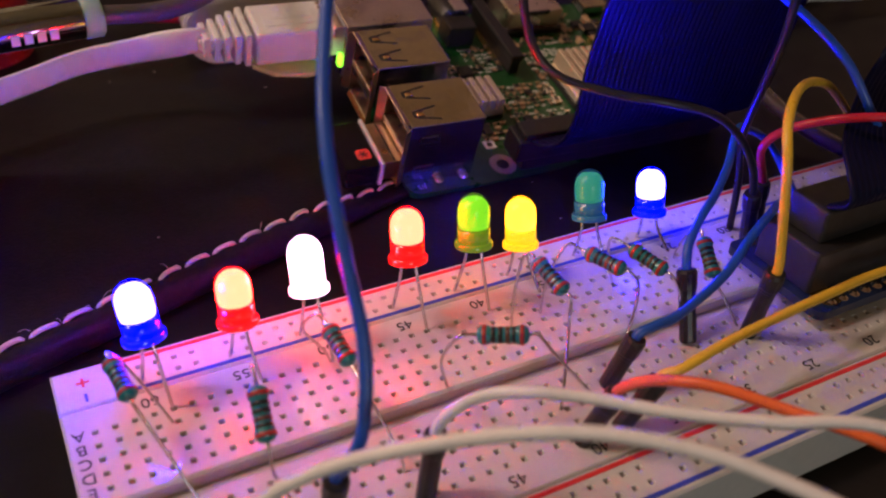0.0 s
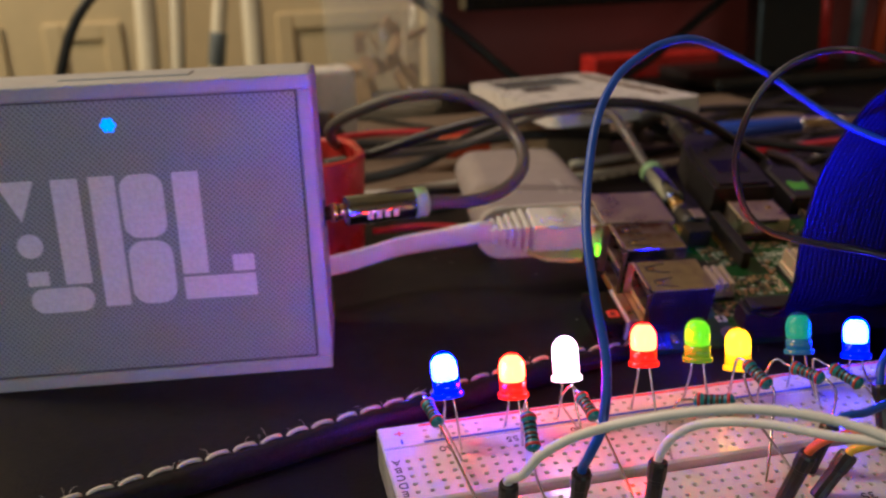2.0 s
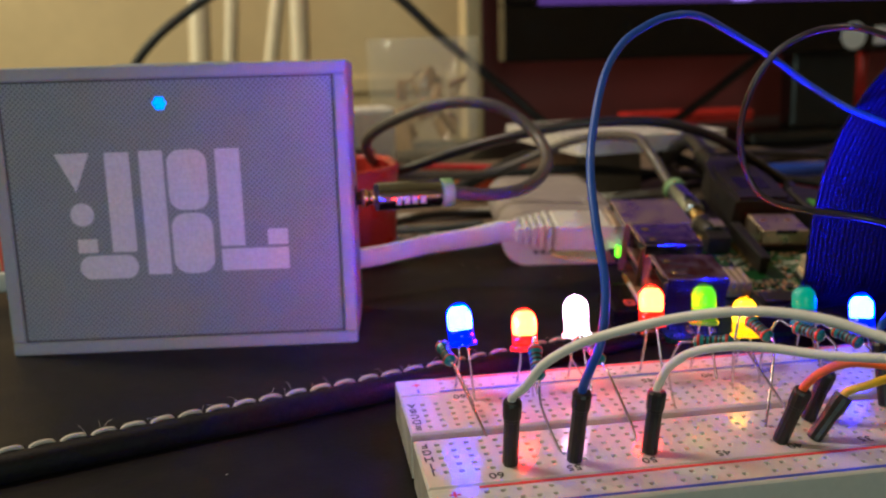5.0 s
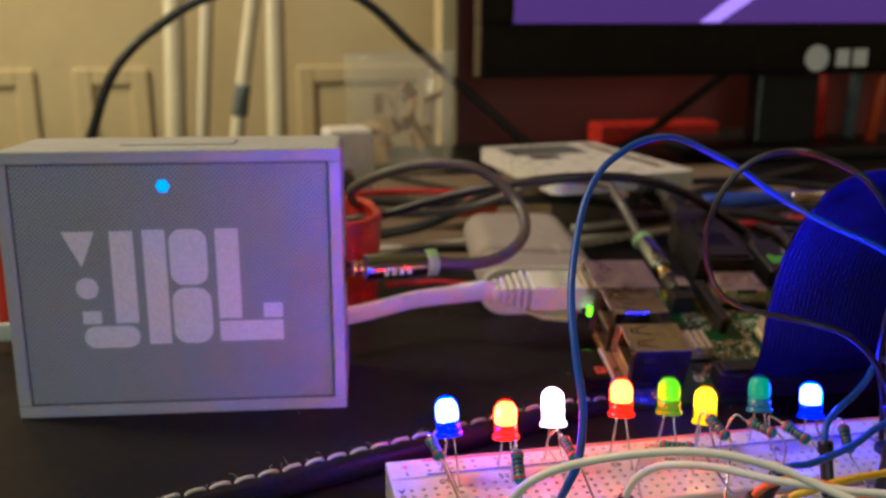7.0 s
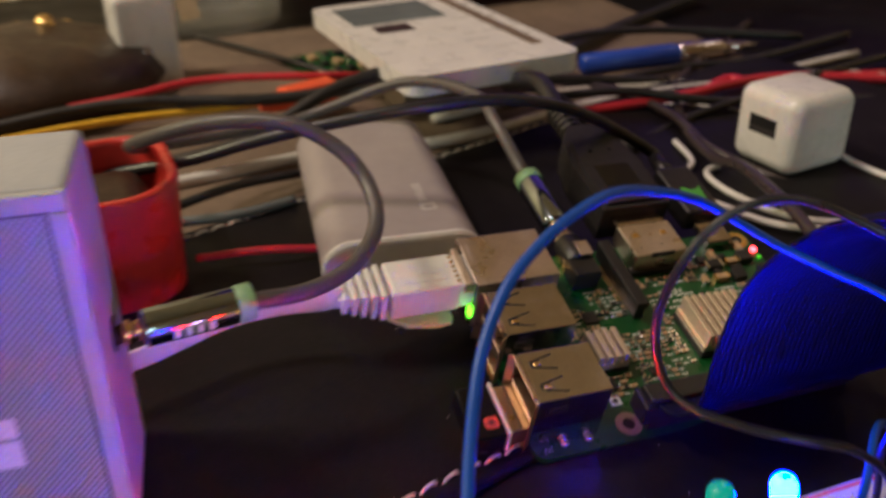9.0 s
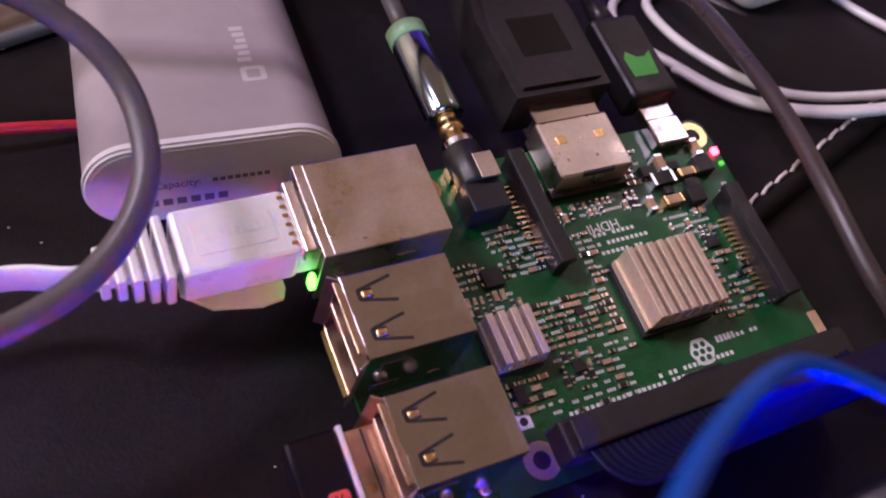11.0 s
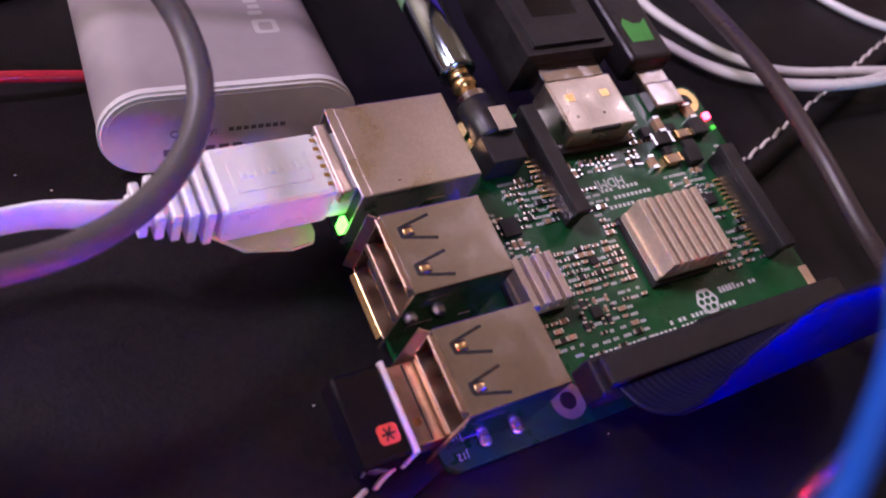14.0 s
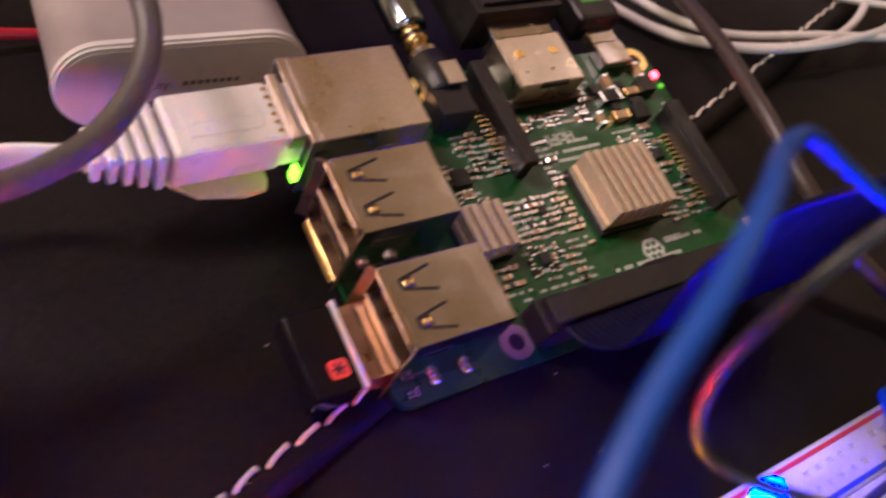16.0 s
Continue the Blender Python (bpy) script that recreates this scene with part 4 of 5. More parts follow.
# blocks of rows: from u0, v0 to u1, v1, spacing, share of places filled, whether the pieces stand across
for u0, u1, v0, v1, du, dv, fill, across in (
        (33, 47.5, 19.5, 27.5, 1.9, 1.25, 0.80, False), (33, 40, 13.6, 18.8, 1.25, 1.9, 0.72, True), (41, 47, 13.4, 18.6, 2.0, 1.4, 0.45, False),
        (21, 31.5, 28.6, 31.5, 1.3, 1.9, 0.75, True), (21, 27, 33.0, 37.0, 1.9, 1.3, 0.7, False), (31, 38.5, 33.4, 42.4, 1.7, 1.25, 0.6, False),
        (23.5, 31.0, 9.6, 15.8, 1.9, 1.5, 0.62, False), (65.8, 71.5, 16.0, 30.0, 1.9, 1.3, 0.55, False), (66, 76, 31, 38.5, 1.3, 1.9, 0.6, True),
        (72.5, 76.4, 16.4, 28.5, 1.9, 1.6, 0.5, False), (43.5, 62, 41.2, 44.4, 1.3, 1.7, 0.7, True), (62.6, 66, 45.2, 54, 1.7, 1.3, 0.6, False),
        (46.6, 48.8, 28.5, 38, 1.7, 1.3, 0.6, False), (80.6, 83.4, 20, 42, 1.5, 1.5, 0.5, True), (33, 46, 8.8, 12.2, 2.2, 1.5, 0.35, False)):
    v = v0
    while v <= v1:
        u = u0 + rnd.uniform(-0.2, 0.2)
        while u <= u1:
            if rnd.random() < fill:
                tiny(u + rnd.uniform(-0.08, 0.08), v + rnd.uniform(-0.06, 0.06), across)
            elif rnd.random() < 0.7:
                for j in range(rnd.choice((2, 3, 4))):
                    box(u + j * 0.42 - 0.6, u + j * 0.42 - 0.34, v - 0.3, v + 0.25, 0, 0.03, 0, sets["silk"])
            u += du
        v += dv
# larger capacitors, coils and regulators beside the power port
for name, u, v, a, c, h, mat in (("capacitor", 70.2, 47.6, 1.6, 3.0, 1.5, TAN), ("capacitor", 74.6, 44.6, 3.2, 1.6, 1.5, TAN), ("capacitor", 68.6, 39.6, 3.4, 1.8, 1.6, TAN), ("capacitor", 64.0, 40.0, 1.4, 2.4, 1.2, TAN),
                                 ("capacitor", 79.6, 49.4, 1.6, 3.0, 1.4, TAN), ("coil", 73.6, 39.4, 3.4, 3.4, 2.0, BLACK), ("coil", 78.6, 45.2, 3.8, 3.6, 2.2, BLACK), ("regulator", 69.0, 44.4, 4.4, 2.6, 1.4, BLACK)):
    ob = part(name, box(u - a / 2, u + a / 2, v - c / 2, v + c / 2, 0, h, 0.3 if name == "coil" else 0.1), mat, pi)
    if name != "coil":
        for s in (-1, 1):
            if a > c:
                part("end_cap", box(u + s * a / 2 - 0.35, u + s * a / 2 + 0.35, v - c / 2 - 0.03, v + c / 2 + 0.03, 0, h * 0.96 + 0.06, 0.05), SOLDER if mat == BLACK else BRASS, ob)
            else:
                part("end_cap", box(u - a / 2 - 0.03, u + a / 2 + 0.03, v + s * c / 2 - 0.35, v + s * c / 2 + 0.35, 0, h * 0.96 + 0.06, 0.05), SOLDER, ob)
writing("printed_text", "J12", 1.5, mpose(3.4, 1.1, 0.05, 0, 0, 180), SILK, pi, 0.02, "white printed letters")
# printed lines of writing, plain bars
for u0, v, count, size in ((31, 8.6, 26, 0.75), (48, 9.9, 17, 0.75), (50, 33.2, 9, 0.7), (50, 35.0, 11, 0.7), (50, 36.8, 10, 0.7), (65, 12.6, 7, 0.7)):
    for j in range(count):
        if rnd.random() < 0.86:
            box(u0 + j * 1.0, u0 + j * 1.0 + 0.62, v - size / 2, v + size / 2, 0, 0.03, 0, sets["silk"])
for (a, name, mat) in (("tan", "surface_part", TAN), ("black", "surface_part", BLACK), ("solder", "solder_joint", SOLDER), ("silk", "printed_mark", SILK)):
    tagged(part(name, sets[a], mat, pi), kind="stuff")
# the round printed emblem: a cluster of plain discs
part("emblem", plate([(59.0 + (2.45 - 0.25 * abs(math.sin(radians(3 * a)))) * math.cos(radians(a)), 11.6 + (2.6 - 0.25 * abs(math.sin(radians(3 * a)))) * math.sin(radians(a))) for a in range(0, 360, 10)], 0, 0.03), SILK, pi)
for k in range(7):
    a, r = radians(60 * k), 0 if k == 6 else 1.4
    part("emblem_dot", lathe([(0.52, 0), (0.52, 0.025), (0, 0.025)], 12), PCB, pi, at=mpose(59.0 + r * math.cos(a), 11.6 + r * math.sin(a), 0.03))
for k in range(5):
    part("printed_bar", box(62.6 + k * 0.85, 63.2 + k * 0.85, 12.2, 13.4, 0, 0.03), SILK, pi)
writing("printed_text", "HDMI", 2.7, mpose(52.8, 38.2, 0.08, 0, 0, 180), SILK, pi, 0.03, "white printed letters")


# ---- plugs and cables at the computer board ----
ORANGE_RED = material("orange_red_print", (0.75, 0.09, 0.05), 0.5, grain=0.08)
MINT = material("mint_ring", (0.30, 0.52, 0.26), 0.4, grain=0.05)
CHROME = material("dark_chrome", (0.34, 0.40, 0.46), 0.13, 1.0, grain=0.05, grain_scale=900)
GREYCABLE = material("grey_cable", (0.085, 0.074, 0.072), 0.42, grain=0.08, grain_scale=700, stain=0.08, stain_scale=60)
BROWNCABLE = material("dark_brown_cable", (0.045, 0.034, 0.034), 0.34, grain=0.08, grain_scale=700, stain=0.08, stain_scale=60)
CABLE = material("black_cable", (0.016, 0.015, 0.016), 0.4, grain=0.1, stain=0.1, stain_scale=50)
# clear plastic; the link light's yellow-green cast is put into the colour
LATCH = material("link_lit_latch", (0.72, 0.76, 0.34), 0.2, grain=0.04)
CATGREEN = material("green_sticker", (0.09, 0.36, 0.05), 0.5, grain=0.1)


def to_world(u, v, w):
    return (PI @ Vector((u * MM, v * MM, w * MM))) / MM


def thing_tube(parent, name, pts, radius, mat, label="", flat=None, sides=12):
    return part(name, tube(pts, radius, 10, sides, flat=flat), mat, parent, label, True)


# the tiny dongle in the lower USB slot
don = empty("usb_dongle", PI, "small black USB receiver with an orange printed square, plugged in", "usb dongle")
part("housing", box(-13.6, -6.2, 2.4, 15.8, 1.6, 7.0, 0.6), BLACK_GLOSS, don)
part("metal_plug", box(-5.4, 1.0, 3.2, 14.8, 1.9, 6.6, 0.15), LAMPLIT_PLATE, don, "bare metal plug")
part("plug_seam", box(-3.1, -2.8, 3.4, 14.6, 6.6, 6.64), BLACK, don)
part("white_edge", box(-6.2, -5.4, 2.3, 15.9, 1.4, 7.2, 0.2), WHITE, don)
part("printed_square", plate(round_rect(-10.2, -7.2, 4.6, 7.4, 0.7), 7.0, 7.05), ORANGE_RED, don, "orange printed square")
for k in range(3):
    part("printed_star", box(-1.0, 1.0, -0.14, 0.14, 0, 0.04), BLACK, don, at=mpose(-8.7, 6.0, 7.05, 0, 0, 60 * k))
part("plug_hole", lathe([(0.7, 0), (0.7, 0.05), (0, 0.06)], 12), BRASS, don, at=mpose(-4.0, 6.4, 6.6))

# network plug with its flat cable
net = empty("network_cable", PI, "flat white network cable with a ribbed plug in the metal port", "network cable")
part("plug", box(-20.0, -3.2, 40.6, 51.6, 3.0, 11.2, 0.8), WHITE, net)
part("plug_nose", box(-3.6, 1.0, 41.0, 51.2, 3.4, 10.8, 0.4), WHITE, net)
part("plug_window", plate(round_rect(-17.5, -6, 43.4, 49, 0.6), 11.2, 11.3), WHITE, net)
for k in range(9):
    part("raised_mark", box(-16 + k * 1.05, -15.4 + k * 1.05, 45.6, 46.8, 11.3, 11.38), WHITE, net)
for k in range(6):
    part("gold_contact", box(-4.3, -3.4, 42.0 + k * 1.55, 42.6 + k * 1.55, 10.6, 11.25), BRASS, net)
relief = part("strain_relief", box(-31.5, -19.8, 44.0, 48.2, 5.6, 8.6, 0.5), WHITE, net, "ribbed strain relief")
for k in range(5):
    s = 1 - k * 0.10
    part("rib", box(-22.3 - k * 2.1, -20.9 - k * 2.1, 46.1 - 5.2 * s, 46.1 + 5.2 * s, 7.1 - 4.1 * s, 7.1 + 4.1 * s, 0.35), WHITE, relief)
part("latch", plate([(-20, 43), (-16, 39.6), (-9, 38.2), (-5.6, 38.6), (-5.0, 40), (-5.0, 45), (-20, 45)], 0.6, 1.7), LATCH, net, "clear latch coloured yellowish by the link light")
pinv = PI.inverted()
line = [Vector((-30, 46.1, 7.1)), Vector((-34, 46.3, 7.0))] + [(pinv @ (Vector(p) * MM)) / MM for p in ((32, 111.5, 19.5), (20, 112.5, 18.2), (8, 109, 17), (-1, 106, 16.6), (-14, 104, 16), (-45, 108, 15.5), (-80, 118, 14), (-120, 130, 10), (-170, 140, 9))]
part("flat_cable", tube(line, 1, 8, 12, flat=(0.85, 3.3)), WHITE, net, smooth=True)


def audio_plug(ob, m, parts_at):
    """A metal-sleeved 3.5 mm plug along z from its tip's shoulder."""
    part("tip", lathe([(1.75, -4), (1.75, 0), (2.3, 0.05), (2.3, 1.6), (1.9, 1.7), (1.9, 3.4), (2.6, 3.5)], 20), BRASS, ob, "gold tip", True, m)
    part("sleeve", lathe([(2.6, 3.4), (3.5, 3.6), (3.6, 4.2), (3.6, 20.6), (3.5, 20.8)], 28), CHROME, ob, "shiny dark metal sleeve", True, m)
    part("ring", lathe([(3.5, 20.8), (3.75, 21.0), (3.75, 23.8), (3.3, 24.2), (1.9, 24.4)], 28), MINT, ob, "mint green end ring", True, m)
    for k in range(4 if parts_at else 0):
        part("printed_mark", box(3.585, 3.63, -1.2, 0.9, 8.4 + k * 2.1, 9.8 + k * 2.1), WHITE, ob, at=m @ pose(0, 0, 0, 0, 0, -75))


aux = empty("audio_cable", pose(0, 0, 0), "grey audio cable looping from the speaker to the computer board", "audio cable")
audio_plug(aux, mpose(-1.6, 82.6, 38.0, 0, 90, 6), True)
end = to_world(31.5, 60.6, 3.2)
m2 = Matrix.Translation(end * MM) @ PI.to_3x3().to_4x4() @ pose(0, 0, 0, -90, 0, 0)
audio_plug(aux, m2, False)
back = to_world(31.5, 84.5, 3.2)
thing_tube(aux, "cord", [(21.5, 85, 38), (24.5, 85.4, 37.6), (33.5, 87.4, 36.4), (42.5, 91.4, 36.8), (49.5, 97, 39.5), (53, 104, 43.2), (52.6, 112.5, 48.2), (47.5, 118.6, 54), (38, 124.5, 58), (22, 136, 56), (6, 160, 44), (20, 205, 26),
                        (60, 222, 22), (92, 205, 36), (105, 176, 40), (105.6, 160, 36.5), tuple(back + (PI.to_3x3() @ Vector((0, 5, 0)))), tuple(back)], 1.75, GREYCABLE)

hdmi = empty("video_cable", PI, "thick black video cable with a moulded plug in the metal port", "video cable")
part("plug_shell", box(46.2, 60.0, 57.6, 63, 0.8, 5.8, 0.4), STEEL, hdmi)
part("plug", plate([(43.2, 62), (63.0, 62), (63.4, 80), (61.5, 92), (57.5, 99), (49, 99), (45, 92), (42.8, 80)], -1.6, 8.6), BLACK, hdmi)
part("plug_top", plate([(45, 63.5), (61.4, 63.5), (61.6, 80), (59.8, 91), (56.5, 97), (50, 97), (46.6, 91), (44.8, 80)], 8.6, 9.4), BLACK, hdmi)
part("recess", box(48.0, 58.4, 70, 79, 9.3, 9.44), BLACK_GLOSS, hdmi)
for u in (50, 56):
    part("dot", box(u - 0.4, u + 0.4, 85, 86, 9.3, 9.5), BLACK_GLOSS, hdmi)
b = bmesh.new()
for k in range(6):
    lathe([(3.2, 0), (3.9, 0.2), (3.9, 1.5), (3.2, 1.7)], 16, b, mpose(53, 99 + k * 2.3, 3.6, -90, 0, 0))
part("strain_relief", b, BLACK, hdmi)
pts = [Vector((53, 98, 3.6)), Vector((53, 112, 3.8))] + [(pinv @ (Vector(p) * MM)) / MM for p in ((134, 190, 36), (142, 230, 22), (170, 275, 8), (240, 330, 5), (330, 380, 5))]
part("cord", tube(pts, 2.9, 8, 12), CABLE, hdmi, smooth=True)

pw = empty("power_cable", PI, "black power cable with a green sticker on its small plug", "power cable")
part("plug_shell", box(70.9, 77.9, 56.0, 60.5, 0.4, 2.6, 0.3), STEEL, pw)
part("plug", box(69.0, 80.0, 60.0, 80.0, -1.6, 5.4, 1.2, segments=3), BLACK, pw)
part("sticker", plate([(71.6, 64.5), (77.2, 64.5), (77.8, 70.2), (76.2, 69.0), (74.4, 69.0), (72.4, 70.6), (71.4, 69.0)], 5.4, 5.48), CATGREEN, pw, "green sticker")
part("strain_relief", lathe([(2.6, 0), (2.2, 4), (1.9, 9)], 14), BLACK, pw, smooth=True, at=mpose(74.5, 79.5, 1.9, -90, 0, 0))
pts = [Vector((74.5, 84, 1.9)), Vector((74.4, 90, 2.6))] + [(pinv @ (Vector(p) * MM)) / MM for p in ((139, 148, 33), (130, 146, 38.6), (118.2, 146, 44), (101.3, 146, 48), (78.3, 148, 48.2), (57.7, 155, 44.6), (37.1, 165, 38.6), (20.6, 175, 32), (0, 188, 26), (-40, 210, 14), (-110, 230, 7))]
part("cord", tube(pts, 1.75, 8, 10), CABLE, pw, smooth=True)

gc = empty("grey_cord", pose(0, 0, 0), "dark brown cord running past the computer board", "cable")
thing_tube(gc, "cord", [(330, 330, 2.2), (240, 260, 3), (204, 205, 6), (189, 167, 9.5), (183, 145, 16), (176, 122, 18.6), (169.5, 102, 19.6), (163.5, 83, 18), (161, 66, 13), (163, 50, 7), (170, 34, 3), (180, 10, 2.2), (230, -30, 2.2)], 1.8, BROWNCABLE)


# ---- power bank, charger, and the clutter at the back of the desk ----
BANK = material("power_bank_shell", (0.33, 0.29, 0.29), 0.5, grain=0.03, stain=0.06, stain_scale=50)
BANK_PRINT = material("pale_grey_print", (0.48, 0.45, 0.44), 0.4, grain=0.05)
RED = material("red_plastic", (0.50, 0.025, 0.02), 0.32, grain=0.06, stain=0.12, stain_scale=70)
BROWN = material("brown_leather", (0.035, 0.018, 0.010), 0.45, grain=0.3, grain_scale=500, stain=0.3, stain_scale=60, bump=0.0003, bump_scale=500)
CARD = material("grey_brown_card", (0.16, 0.115, 0.08), 0.75, grain=0.12, grain_scale=250, stain=0.2, stain_scale=25)
SCREENGREY = material("grey_glass", (0.16, 0.18, 0.19), 0.15, stain=0.2, stain_scale=40)
GLASS = material("clear_glass", (0.80, 0.80, 0.76), 0.06, alpha=0.13, grain=0.02, spec=1.0)
GREENGLASS = material("green_bottle", (0.10, 0.22, 0.02), 0.2, stain=0.1)
ORANGE = material("orange_plastic", (0.75, 0.10, 0.03), 0.4, grain=0.05)
PENBLUE = material("pen_blue", (0.02, 0.06, 0.40), 0.25, grain=0.05)


def capsule_prism(x0, x1, y0, y1, z0, z1, n=22, edge=0.0):
    """A prism along y with half-round sides."""
    r = (z1 - z0) / 2
    out = []
    for k in range(n + 1):
        a = radians(-90 + 180 * k / n)
        out.append((x1 - r + r * math.cos(a), z0 + r + r * math.sin(a)))
    for k in range(n + 1):
        a = radians(90 + 180 * k / n)
        out.append((x0 + r + r * math.cos(a), z0 + r + r * math.sin(a)))
    b = plate(out, y0, y1)
    b.transform(Matrix(((1, 0, 0, 0), (0, 0, 1, 0), (0, 1, 0, 0), (0, 0, 0, 1))))
    bmesh.ops.recalc_face_normals(b, faces=b.faces[:])
    if edge:
        es = [e for e in b.edges if abs(e.verts[0].co.y - e.verts[1].co.y) < 1e-6]
        bmesh.ops.bevel(b, geom=es, offset=edge * MM, segments=3, affect="EDGES")
    return b


def round_off(ob, limit=35):
    """Smooth shading, but for edges sharper than the limit in degrees."""
    for p in ob.data.polygons:
        p.use_smooth = True
    ob.data.set_sharp_from_angle(angle=radians(limit))
    return ob


bank = empty("power_bank", mpose(46.0, 132.5, 5.0, 0, 0, -8.3), "pale rounded power bank with white end rim, lying flat", "power bank")
round_off(part("shell", capsule_prism(0.25, 43.05, 0.9, 84, 0.2, 16.3), BANK, bank))
round_off(part("end_rim", capsule_prism(0, 43.3, -1.0, 1.2, 0, 16.6, edge=0.5), WHITE, bank, "white end rim"))
part("end_face", capsule_prism(1.2, 42.1, -1.15, -0.9, 1.2, 15.4), WHITE, bank)
writing("printed_text", "Capacity:", 2.1, mpose(15, -1.17, 8.2, 90, 0, 0), INK_GREY, bank)
for k in range(8):
    part("printed_mark", box(20.8 + k * 1.25, 21.7 + k * 1.25, -1.2, -1.1, 7.8, 8.6), INK_GREY, bank)
for k in range(6):
    part("printed_mark", box(10 + k * 2.3, 11.6 + k * 2.3, -1.2, -1.1, 3.8, 5.2), INK_GREY, bank)
part("printed_square", plate(round_rect(29.0, 33.4, 14, 18.4, 0.8), 16.28, 16.34), BANK_PRINT, bank)
part("printed_square_gap", plate(round_rect(30.0, 32.4, 15, 17.4, 0.5), 16.34, 16.37), BANK, bank)
for k, w in enumerate((1.5, 1.1, 1.5, 0.8, 1.2, 1.5)):
    part("printed_mark", box(30.6 - w, 31.6, 20 + k * 2.0, 21.3 + k * 2.0, 16.28, 16.33), BANK_PRINT, bank)

cube = empty("charger", mpose(206, 149, 5.0, 0, 0, 8), "small white cube phone charger with one socket, on the mat", "charger")
round_off(part("body", box(0, 29, 0, 27, 0.0, 27, 5.0, segments=5), WHITE, cube), 60)
part("socket", box(-0.06, 0.1, 8, 19.5, 12, 18, 0.0), BLACK, cube, "dark socket")
part("socket_tongue", box(-0.1, 0.12, 8.8, 18.7, 12.6, 14.2, 0.0), STEEL, cube)
wc = empty("white_cable", pose(0, 0, 0), "thin white cable coiled loosely on the mat", "cable")
for pts in ([(228, 175, 12), (236, 170, 9), (235, 152, 6.4), (241, 127, 6.4), (262, 112, 6.4), (300, 100, 3), (340, 110, 1.5)],
            [(190, 190, 6.4), (185, 172, 6.4), (174.5, 163, 6.4), (170, 152, 6.4), (174, 138, 6.4), (180, 124, 6.4), (195, 113, 6.4), (222, 108, 6.4), (250, 118, 6.4), (262, 135, 6.4)],
            [(192, 166, 6.6), (183, 161, 7), (180, 149, 7.4), (181, 136, 7.8), (187, 123.5, 7.4), (198, 116, 7), (221, 110, 6.8), (245, 103, 6.6), (272, 104, 5.2)],
            [(171, 134.5, 8.5), (176.3, 122.4, 8.2), (183.6, 115.2, 8.2), (200, 108, 8), (225, 105, 7.8), (250, 108, 7), (270, 122, 6.4)]):
    thing_tube(wc, "loop", pts, 1.1, WHITE)

# red open tray behind the speaker
tray = empty("red_tray", mpose(17, 146, 0, 0, 0, 3), "glossy red plastic open tray holding dark scraps", "tray")
outer = round_rect(-130, 0, 0, 46, 15, 8)
inner = round_rect(-127.4, -2.6, 2.6, 43.4, 12.6, 8)


def tray_wall():
    """A rounded wall that flares a little, with its thickness and a rolled top edge."""
    b = bmesh.new()
    rings = []
    for path, z, g in ((outer, 0, 0.97), (outer, 18, 0.985), (outer, 33, 1.0), (outer, 35.4, 1.006), (outer, 36.4, 1.0), (inner, 36.4, 1.006), (inner, 35.0, 1.0), (inner, 3, 0.97)):
        rings.append([b.verts.new((((x + 65) * g - 65) * MM, ((y - 23) * g + 23) * MM, (z + 0.9 * math.sin(x * 0.07)) * MM if z > 30 else z * MM)) for x, y in path])
    for a, c in zip(rings, rings[1:]):
        for k in range(len(a)):
            j = (k + 1) % len(a)
            b.faces.new((a[k], a[j], c[j], c[k]))
    bmesh.ops.recalc_face_normals(b, faces=b.faces[:])
    return b


part("shell", tray_wall(), RED, tray, smooth=True)
part("base", plate(inner, 0.2, 3.0), RED, tray)
part("scraps", box(-120, -6, 6, 39, 2, 27, 8, segments=4), BROWN, tray, "dark brown scraps", True, mpose(0, 0, 4))

